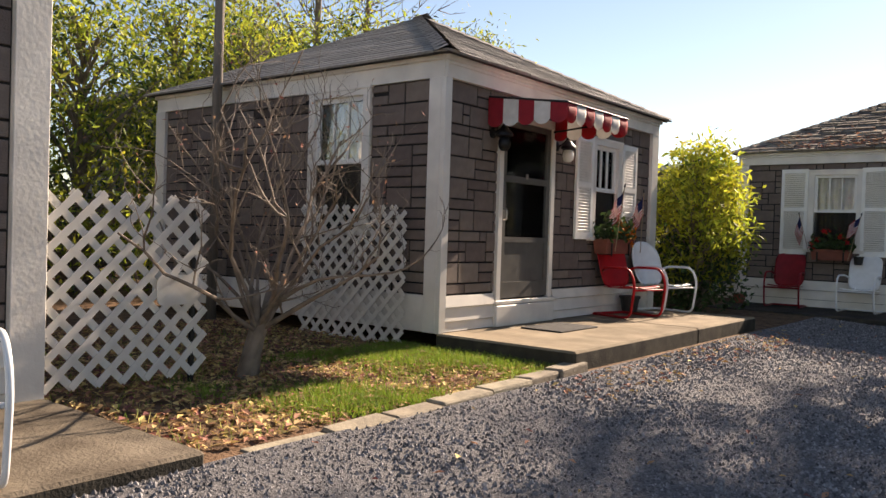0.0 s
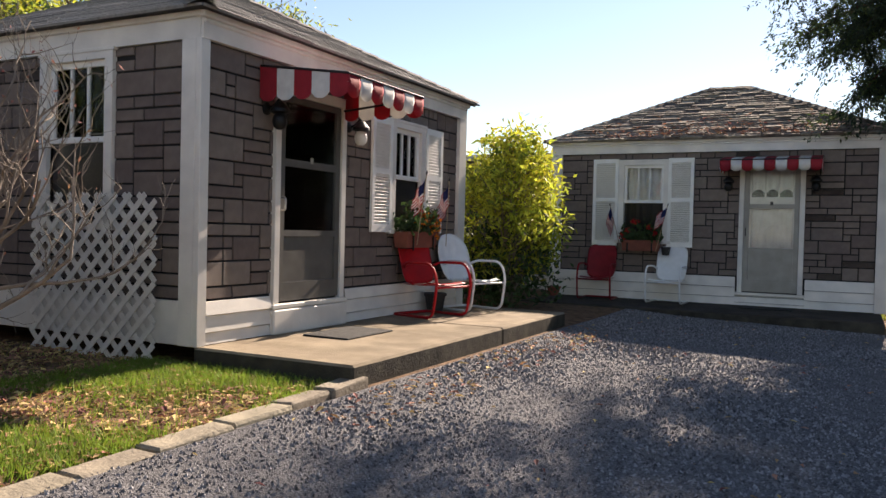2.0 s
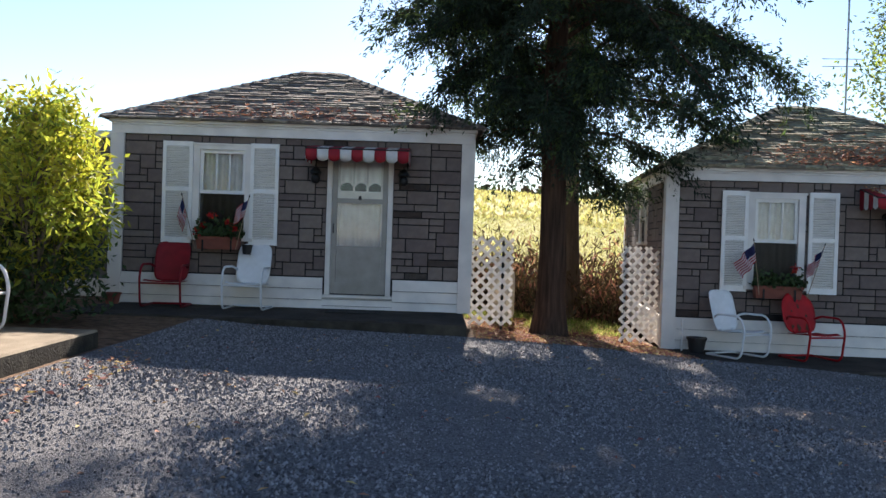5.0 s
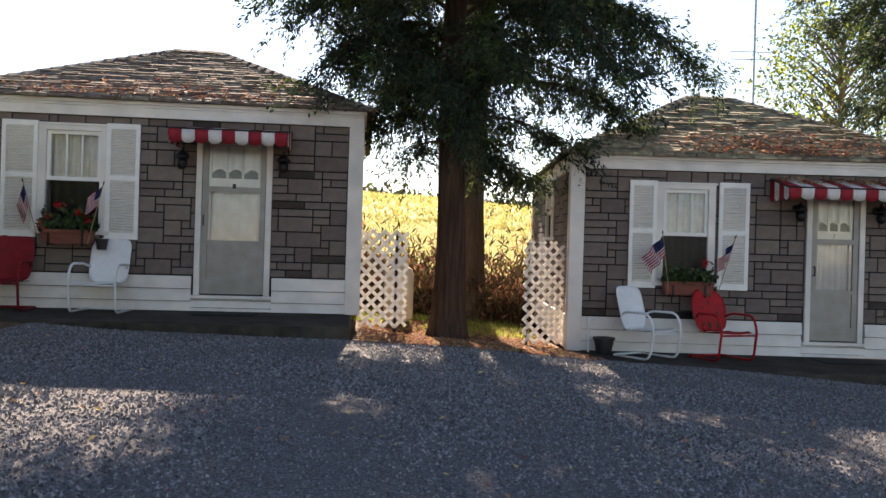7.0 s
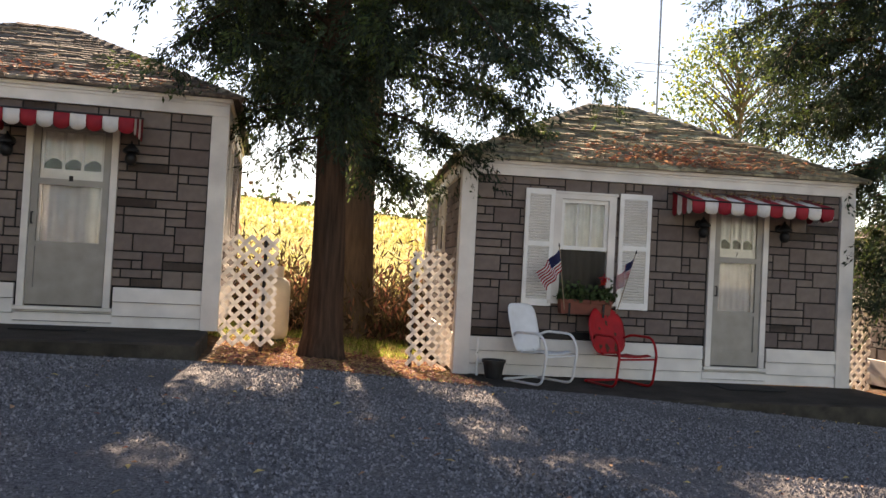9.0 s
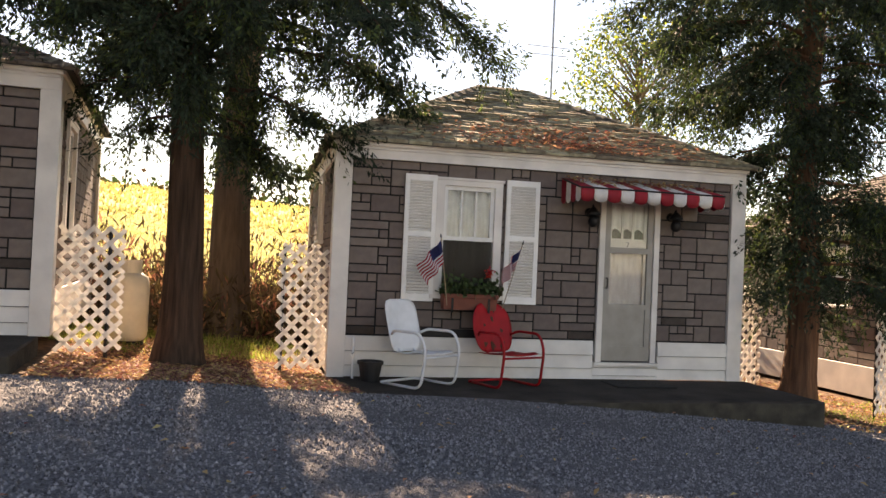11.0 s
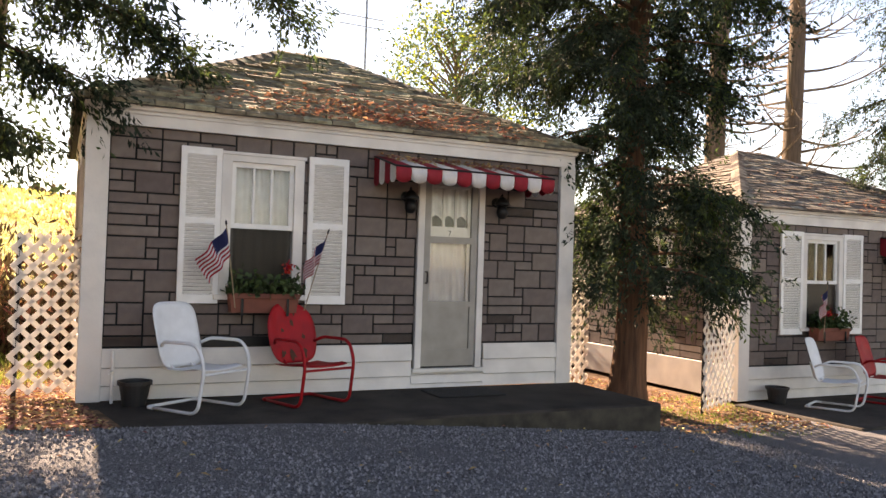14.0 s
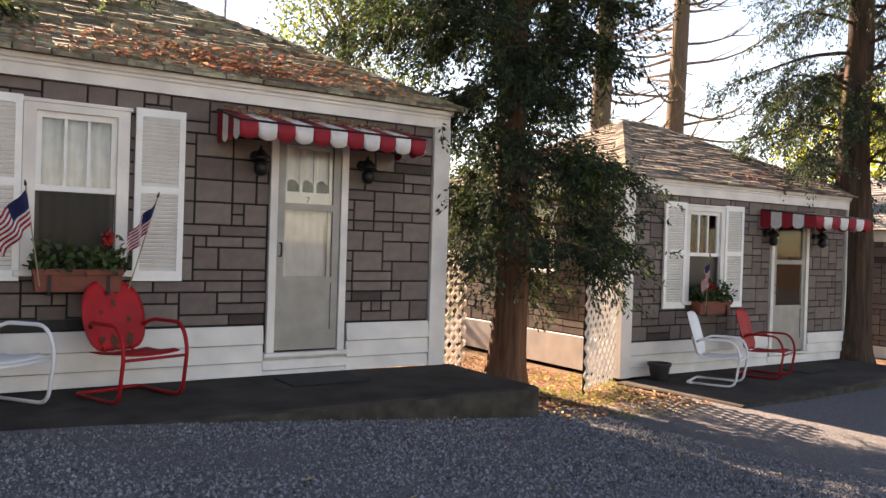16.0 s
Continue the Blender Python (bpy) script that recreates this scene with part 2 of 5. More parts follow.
def box(bm, x0, x1, y0, y1, z0, z1, bevel=0.0, mi=0, m=None):
    vs = [bm.verts.new(p) for p in ((x0, y0, z0), (x1, y0, z0), (x1, y1, z0), (x0, y1, z0), (x0, y0, z1), (x1, y0, z1), (x1, y1, z1), (x0, y1, z1))]
    fs = [bm.faces.new([vs[i] for i in q]) for q in ((3, 2, 1, 0), (4, 5, 6, 7), (0, 1, 5, 4), (1, 2, 6, 5), (2, 3, 7, 6), (3, 0, 4, 7))]
    for f in fs:
        f.material_index = mi
    if bevel:
        es = list({e for f in fs for e in f.edges})
        r = bmesh.ops.bevel(bm, geom=es, offset=bevel, segments=1, affect="EDGES", profile=0.5)
        if m is not None:
            vs = list({v for f in r["faces"] for v in f.verts})
    if m is not None:
        bmesh.ops.transform(bm, matrix=m, verts=[v for v in vs if v.is_valid])
    return bm


def solid(bm, t):
    bmesh.ops.recalc_face_normals(bm, faces=bm.faces[:])
    bm.normal_update()
    bmesh.ops.solidify(bm, geom=bm.faces[:], thickness=t)
    return bm


def BM():
    return bmesh.new()


def tube(bm, pts, r, seg=8, closed=False, caps=True):
    """A round bar swept along points; r: one radius or one for each point."""
    pts = [Vector(p) for p in pts]
    rs = r if isinstance(r, (list, tuple)) else [r] * len(pts)
    rings, up = [], None
    for i, p in enumerate(pts):
        a, b = pts[max(i - 1, 0)], pts[min(i + 1, len(pts) - 1)]
        d = (b - a).normalized() if (b - a).length > 1e-9 else Vector((0, 0, 1))
        if up is None:
            up = Vector((1, 0, 0)) if abs(d.x) < 0.9 else Vector((0, 1, 0))
        s = d.cross(up).normalized()
        up = s.cross(d).normalized()
        rings.append([bm.verts.new(p + (s * math.cos(k * math.tau / seg) + up * math.sin(k * math.tau / seg)) * rs[i]) for k in range(seg)])
    for a, b in zip(rings, rings[1:]):
        for k in range(seg):
            bm.faces.new((a[k], a[(k + 1) % seg], b[(k + 1) % seg], b[k]))
    if caps:
        bm.faces.new(rings[0][::-1])
        bm.faces.new(rings[-1])
    return bm


def bend(pts, n=5, rad=0.07):
    """Rounds the inner corners of a polyline."""
    pts = [Vector(p) for p in pts]
    out = [pts[0]]
    for a, b, c in zip(pts, pts[1:], pts[2:]):
        r = min(rad, (a - b).length * 0.48, (c - b).length * 0.48)
        p, q = b + (a - b).normalized() * r, b + (c - b).normalized() * r
        for i in range(n + 1):
            t = i / n
            out.append(p * (1 - t) ** 2 + b * 2 * t * (1 - t) + q * t * t)
    return out + [pts[-1]]


def lathe(bm, prof, seg=16, at=(0, 0, 0)):
    rings = []
    for r, z in prof:
        rings.append([bm.verts.new((at[0] + r * math.cos(k * math.tau / seg), at[1] + r * math.sin(k * math.tau / seg), at[2] + z)) for k in range(seg)])
    for a, b in zip(rings, rings[1:]):
        for k in range(seg):
            bm.faces.new((a[k], a[(k + 1) % seg], b[(k + 1) % seg], b[k]))
    bm.faces.new(rings[0][::-1])
    bm.faces.new(rings[-1])
    return bm


def raw(name, verts, faces, m, parent=None, mi=None):
    me = bpy.data.meshes.new(name)
    me.from_pydata([tuple(v) for v in verts] if not isinstance(verts, np.ndarray) else verts.tolist(), [], faces)
    for k in (m if isinstance(m, (list, tuple)) else [m]):
        me.materials.append(k)
    if mi is not None:
        me.polygons.foreach_set("material_index", mi)
    ob = new(name, me)
    if parent:
        ob.parent = parent
    return ob


def leaf_mesh(name, pts, length, width, m, parent=None, ways=None, spread=1.0, droop=0.0, mi=None):
    """Many folded leaves, one at each point; ways: the direction each one grows in."""
    n = len(pts)
    pts = np.asarray(pts, float)
    d = nrg.normal(size=(n, 3)) * spread
    if ways is not None:
        d = d * 0.6 + np.asarray(ways)
    d[:, 2] -= droop
    d /= np.linalg.norm(d, axis=1, keepdims=True) + 1e-9
    s = np.cross(d, nrg.normal(size=(n, 3)))
    s /= np.linalg.norm(s, axis=1, keepdims=True) + 1e-9
    up = np.cross(d, s)
    L = length * nrg.uniform(0.6, 1.3, (n, 1))
    W = width * nrg.uniform(0.6, 1.3, (n, 1))
    v = np.stack([pts, pts + d * L * 0.5 + s * W * 0.5 + up * W * 0.15, pts + d * L, pts + d * L * 0.5 - s * W * 0.5 + up * W * 0.15], 1).reshape(-1, 3)
    faces = np.arange(4 * n).reshape(n, 4).tolist()
    return raw(name, v, faces, m, parent, mi)


# ---- ground ----
GX = [-60, -3.6, -2.9, -2.2, -1.4, 0.5, 2, 3.5, 5, 6.5, 8.5, 10.5, 13, 20, 60]
GZ = [0.56, 0.56, 0.55, 0.50, 0.46, 0.42, 0.36, 0.24, 0.15, 0.04, -0.13, -0.27, -0.36, -0.5, -0.8]


def ground_z(x, y):
    z = np.interp(x, GX, GZ)
    s = np.clip((np.asarray(y, float) - 21) / 46, 0, 1)
    d = np.clip((np.asarray(y, float) - 12.7) / 2.3, 0, 1) * np.clip((np.asarray(x, float) - 0.4), 0, 1) * np.clip(4.6 - np.asarray(x, float), 0, 1)
    z = z - 0.15 * d
    return z + 5.4 * s * s * (3 - 2 * s) - np.clip((np.asarray(y, float) - 75) / 300, 0, 1) * 6


def sheet(name, xs, ys, m, lift=0.0, rough=0.0):
    X, Y = np.meshgrid(xs, ys)
    Z = ground_z(X, Y) + lift
    if rough:
        Z = Z + np.array([noise.noise(Vector((a * 0.9, b * 0.9, 3.1))) for a, b in zip(X.ravel(), Y.ravel())]).reshape(X.shape) * rough
    nx = len(xs)
    v = np.stack([X.ravel(), Y.ravel(), Z.ravel()], 1)
    f = [(j * nx + i, j * nx + i + 1, (j + 1) * nx + i + 1, (j + 1) * nx + i) for j in range(len(ys) - 1) for i in range(nx - 1)]
    ob = raw(name, v, f, m)
    ob.data.polygons.foreach_set("use_smooth", [True] * len(ob.data.polygons))
    return ob


ground = sheet("ground", np.r_[-900, -300, -100, -60:-6:18j, -6:16:60j, 16:60:16j, 100, 300, 900], np.r_[-900, -300, -100, -40, -20:20:50j, 20:80:31j, 110, 200, 400, 900], [M_SOIL, M_FIELD])
for v in ground.data.vertices:
    if 3.75 < v.co.x < 9.0 and 11.5 < v.co.y < 19:
        v.co.z = min(v.co.z, 0.0) - 0.2
tagged(ground, "soil and dry yellow field rising to a low hill", "ground", kind="structure")
co = np.array([ground.data.vertices[p.vertices[0]].co[1] for p in ground.data.polygons])
ground.data.polygons.foreach_set("material_index", (co > 19.5).astype(int))
lot = sheet("gravel_lot", np.r_[-2.82:16:110j, 20, 30, 45], np.r_[-40, -20, -10:12.75:110j], M_GRAVEL, 0.014, 0.012)
tagged(lot, "grey crushed-gravel yard in front of the cabins", "gravel", kind="structure")


# ---- cabins ----
def tiling(w, h, holes, cu=0.112, cv=0.102):
    """Random ashlar: rectangles of whole cells that fill a wall, cut back at its openings."""
    nu, nv = max(1, round(w / cu)), max(1, round(h / cv))
    cu, cv = w / nu, h / nv
    used = np.zeros((nu, nv), bool)
    out = []
    sizes = [(3, 2)] * 4 + [(2, 2)] * 4 + [(3, 1)] * 5 + [(2, 1)] * 3 + [(4, 2)] * 2 + [(4, 1)] * 4 + [(1, 1)]
    for j in range(nv):
        for i in range(nu):
            if used[i, j]:
                continue
            for a, b in rng.sample(sizes, len(sizes)):
                if i + a <= nu and j + b <= nv and not used[i:i + a, j:j + b].any() and not (i + a == nu - 1):
                    break
            else:
                a, b = 1, 1
                while i + a < nu and a < 3 and not used[i + a, j]:
                    a += 1
            used[i:i + a, j:j + b] = True
            r = [i * cu, (i + a) * cu, j * cv, (j + b) * cv]
            todo = [r]
            for h0, h1, k0, k1 in holes:
                nxt = []
                for q in todo:
                    if q[1] > h0 and q[0] < h1 and q[3] > k0 and q[2] < k1:
                        lo, hi = max(q[2], k0), min(q[3], k1)
                        nxt += [[q[0], q[1], q[2], k0], [q[0], q[1], k1, q[3]], [q[0], h0, lo, hi], [h1, q[1], lo, hi]]
                    else:
                        nxt.append(q)
                todo = nxt
            out += [tuple(round(c, 3) for c in q) for q in todo if q[1] - q[0] > 0.03 and q[3] - q[2] > 0.03]
    return out


PANELS = []        # wall object, rectangles, pose: the siding is laid at the end of the file


def wall_mesh(bm, w, h, z0, holes, thick=0.14):
    """A wall in the plane y = 0 (its face towards -y) with openings through it."""
    us = sorted({0, w, *[a for r in holes for a in r[:2]]})
    vs = sorted({z0, z0 + h, *[a for r in holes for a in r[2:]]})
    for a, b in zip(us, us[1:]):
        for c, d in zip(vs, vs[1:]):
            m, k = (a + b) / 2, (c + d) / 2
            if not any(r[0] < m < r[1] and r[2] < k < r[3] for r in holes):
                box(bm, a, b, 0, thick, c, d)
    bmesh.ops.remove_doubles(bm, verts=bm.verts[:], dist=1e-5)
    return bm


def window(cab, name, u0, u1, z0, z1, m=None, lower="dark"):
    """A double-hung window: three upright lights above, one pane below."""
    mid = z0 + (z1 - z0) * 0.515
    t = 0.095
    bm = wall_mesh(BM(), u1 - u0 + 2 * t, z1 - z0 + 0.085, z0, [(t, t + u1 - u0, z0, z1)], 0.095)
    bmesh.ops.translate(bm, verts=bm.verts[:], vec=(u0 - t, -0.046, 0))
    casing = part(name, bm, M_WHITE, cab)
    if m:
        casing.matrix_basis = m
    bm = BM()
    box(bm, u0 - t - 0.05, u1 + t + 0.05, -0.075, 0.06, z0 - 0.045, z0 + 0.006, 0.006)
    part("window_sill", bm, M_WHITE, casing)
    bm = BM()
    box(bm, u0 - t - 0.02, u1 + t + 0.02, -0.056, 0.0, z1 + 0.06, z1 + 0.092, 0.004)
    part("drip_cap", bm, M_WHITE, casing)
    bm = BM()
    for a, b in ((u0, u0 + 0.045), (u1 - 0.045, u1)):
        box(bm, a, b, -0.005, 0.04, mid, z1)
    box(bm, u0 + 0.045, u1 - 0.045, -0.005, 0.04, z1 - 0.05, z1)
    box(bm, u0, u1, -0.012, 0.045, mid - 0.02, mid + 0.03, 0.003)
    for k in (1, 2):
        x = u0 + 0.045 + (u1 - u0 - 0.09) * k / 3
        box(bm, x - 0.011, x + 0.011, 0.0, 0.03, mid + 0.03, z1 - 0.05)
    part("upper_sash", bm, M_WHITE2, casing)
    bm = BM()
    for a, b in ((u0, u0 + 0.04), (u1 - 0.04, u1)):
        box(bm, a, b, 0.026, 0.05, z0, mid - 0.02)
    box(bm, u0 + 0.04, u1 - 0.04, 0.026, 0.05, z0, z0 + 0.06)
    part("lower_sash", bm, M_WHITE2, casing)
    bm = BM()
    box(bm, u0 + 0.04, u1 - 0.04, 0.012, 0.016, mid + 0.02, z1 - 0.04)
    part("pane", bm, M_GLASS, casing).visible_shadow = False
    bm = BM()
    box(bm, u0 + 0.005, u1 - 0.005, 0.02, 0.024, z0 + 0.005, mid - 0.02)
    part("pane", bm, M_MESH, casing, "dark insect screen").visible_shadow = False
    bm = BM()
    n = 40
    for k in range(n):
        x0, x1 = u0 + (u1 - u0) * k / n, u0 + (u1 - u0) * (k + 1) / n
        y0, y1 = 0.075 + 0.014 * math.sin(k * 0.95), 0.075 + 0.014 * math.sin((k + 1) * 0.95)
        bm.faces.new([bm.verts.new(p) for p in ((x0, y0, z0 + 0.02), (x1, y1, z0 + 0.02), (x1, y1, z1), (x0, y0, z1))])
    bmesh.ops.remove_doubles(bm, verts=bm.verts[:], dist=1e-5)
    solid(bm, 0.002)
    part("curtain", bm, M_CURTAIN, casing, "pale gathered curtain", True)
    return casing


def shutter(cab, u0, u1, z0, z1):
    s = 0.052
    mid = z0 + (z1 - z0) * 0.53
    wells = [(s, u1 - u0 - s, z0 + 0.085, mid - 0.03), (s, u1 - u0 - s, mid + 0.03, z1 - 0.07)]
    bm = wall_mesh(BM(), u1 - u0, z1 - z0, z0, wells, 0.032)
    bmesh.ops.translate(bm, verts=bm.verts[:], vec=(u0, -0.062, 0))
    sh = part("shutter", bm, M_WHITE2, cab, "white louvred shutter")
    bm = BM()
    for a, b in ((z0 + 0.085, mid - 0.03), (mid + 0.03, z1 - 0.07)):
        n = int((b - a) / 0.034)
        for k in range(n):
            z = a + (b - a) * (k + 0.5) / n
            box(bm, u0 + s, u1 - s, -0.004, 0.004, -0.017, 0.017, m=Matrix.Translation((0, -0.046, z)) @ Matrix.Rotation(radians(38), 4, "X"))
    part("louvre_set", bm, M_WHITE2, sh)
    return sh


def screen_door(cab, u0, u1, z0, z1, dark=False, number=""):
    """A storm door in its white jambs, with the curtained inner door behind."""
    bm = BM()
    j = 0.075
    box(bm, u0, u0 + j, -0.05, 0.1, z0 - 0.02, z1, 0.004)
    box(bm, u1 - j, u1, -0.05, 0.1, z0 - 0.02, z1, 0.004)
    box(bm, u0 - 0.01, u1 + 0.01, -0.055, 0.1, z1, z1 + 0.09, 0.004)
    box(bm, u0 - 0.03, u1 + 0.03, -0.075, 0.12, z0 - 0.06, z0 - 0.02, 0.005)
    jamb = part("door_frame", bm, M_WHITE, cab)
    a, b, m = u0 + j + 0.006, u1 - j - 0.006, M_DOOR_DARK if dark else M_DOOR
    h = z1 - z0
    lights = [(0.072, b - a - 0.072, z0 + h * c, z0 + h * d) for c, d in ((0.09, 0.315), (0.345, 0.655), (0.69, 0.965))]
    bm = wall_mesh(BM(), b - a, h - 0.006, z0, lights, 0.034)
    bmesh.ops.translate(bm, verts=bm.verts[:], vec=(a, -0.03, 0))
    leaf = part("storm_door", bm, m, cab, "dark storm door" if dark else "weathered grey aluminium storm door")
    bm = BM()
    box(bm, a + 0.075, b - 0.075, -0.016, -0.006, z0 + h * 0.09, z0 + h * 0.315)
    part("kick_panel", bm, m, leaf)
    for c, d in ((0.345, 0.655), (0.69, 0.965)):
        bm = BM()
        box(bm, a + 0.07, b - 0.07, -0.015, -0.011, z0 + h * c, z0 + h * d)
        part("pane", bm, M_GLASS, leaf).visible_shadow = False
    bm = BM()
    tube(bm, bend([(a + 0.03, -0.03, z0 + h * 0.44), (a + 0.03, -0.075, z0 + h * 0.44), (a + 0.03, -0.075, z0 + h * 0.50), (a + 0.03, -0.03, z0 + h * 0.50)], 3, 0.02), 0.009, 6)
    part("handle", bm, M_BLACK if not dark else M_CHROME, leaf)
    inner = BM()
    box(inner, u0 + j, u0 + j + 0.11, 0.012, 0.045, z0, z1)
    box(inner, u1 - j - 0.11, u1 - j, 0.012, 0.045, z0, z1)
    for c, d in ((0, 0.33), (0.665, 0.745), (0.95, 1.0)):
        box(inner, u0 + j + 0.11, u1 - j - 0.11, 0.014, 0.043, z0 + h * c, z0 + h * d)
    for k in (1, 2):
        x = u0 + j + 0.11 + (u1 - u0 - 2 * j - 0.22) * k / 3
        box(inner, x - 0.014, x + 0.014, 0.018, 0.04, z0 + h * 0.74, z0 + h * 0.95)
    d = part("inner_door", inner, M_DOOR_DARK if dark else M_INNER, cab, "inner wooden door with three lights")
    bm = BM()
    n = 30
    x0, x1 = u0 + j + 0.09, u1 - j - 0.09
    for k, lo, hi in [(k, z0 + h * 0.33, z0 + h * 0.68) for k in range(n)] + [(k, z0 + h * (0.775 + 0.03 * abs(math.sin(k * 0.32))), z0 + h * 0.96) for k in range(n)]:
        p, q = x0 + (x1 - x0) * k / n, x0 + (x1 - x0) * (k + 1) / n
        y0, y1 = 0.058 + 0.006 * math.sin(k * 1.2), 0.058 + 0.006 * math.sin(k * 1.2 + 1.2)
        bm.faces.new([bm.verts.new(v) for v in ((p, y0, lo), (q, y1, lo), (q, y1, hi), (p, y0, hi))])
    bmesh.ops.remove_doubles(bm, verts=bm.verts[:], dist=1e-5)
    # dark doors: a near-black sheet, no curtain, for the unlit room
    part("door_backing", bm, M_CURTAIN if not dark else M_ROOM_DARK, d, "" if dark else "white door curtain", True)
    if number:
        cu = bpy.data.curves.new("house_number", "FONT")
        cu.body, cu.size, cu.align_x, cu.extrude = number, 0.085, "CENTER", 0.001
        no = new("house_number", cu)
        no.parent = leaf
        no.matrix_basis = pose((a + b) / 2, 0.0115, z0 + h * 0.695, 90)
        cu.materials.append(M_INK)
        tagged(no, "black house number")
    else:
        bm = BM()
        box(bm, (a + b) / 2 - 0.022, (a + b) / 2 + 0.022, -0.032, -0.0285, z0 + h * 0.68, z0 + h * 0.71)
        part("number_plate", bm, M_INK if not dark else M_DOOR, leaf)


def shingles(name, cab, quad, m, course=0.125, tab=0.30, seed=1, lift=0.012, curl=0.012):
    """Overlapping shingle tabs laid in courses over a roof slope: eave left, eave right, top right, top left."""
    r = np.random.default_rng(seed)
    a, b, c, d = [np.array(p, float) for p in quad]
    along = (b - a) / np.linalg.norm(b - a)
    rise = d - a - along * ((d - a) @ along)
    slope = np.linalg.norm(rise)
    rise = rise / slope
    nrm = np.cross(along, rise)
    if nrm[2] < 0:
        nrm = -nrm
    v, f = [], []
    rows = int(slope / course)
    w = np.linalg.norm(b - a)
    l1, r1 = (d - a) @ along, (c - a) @ along
    for k in range(rows + 1):
        s0, s1 = k * course - 0.03, min((k + 1.25) * course, slope)
        lo = lambda s: l1 * s / slope
        hi = lambda s: w + (r1 - w) * s / slope
        x = lo(max(s0, 0)) - r.uniform(0, tab)
        end = hi(max(s0, 0))
        while x < end:
            t = tab * r.uniform(0.75, 1.25)
            x0, x1 = x + 0.006, x + t - 0.006
            jit = r.uniform(-0.012, 0.012)
            h0 = lift + r.uniform(0, curl)
            p = [(max(x0, lo(s0)), s0 + jit, h0), (min(x1, hi(s0)), s0 + jit + r.uniform(-0.006, 0.006), h0 + r.uniform(-0.004, 0.004)), (min(x1, hi(s1)), s1, 0.002), (max(x0, lo(s1)), s1, 0.002)]
            if p[1][0] - p[0][0] > 0.02:
                if p[2][0] < p[3][0]:
                    q = (p[2][0] + p[3][0]) / 2
                    p[2], p[3] = (q, *p[2][1:]), (q, *p[3][1:])
                top = [a + along * u + rise * s + nrm * (h + 0.004) for u, s, h in p]
                bot = [a + along * u + rise * s - nrm * 0.006 for u, s, h in p[:2]]
                i = len(v)
                v += top + bot
                f += [(i, i + 1, i + 2, i + 3), (i + 4, i + 5, i + 1, i), (i + 5, i + 2, i + 1), (i + 4, i, i + 3)]
            x += t
    ob = raw(name, v, f, m, cab)
    tagged(ob, kind="stuff")
    return ob


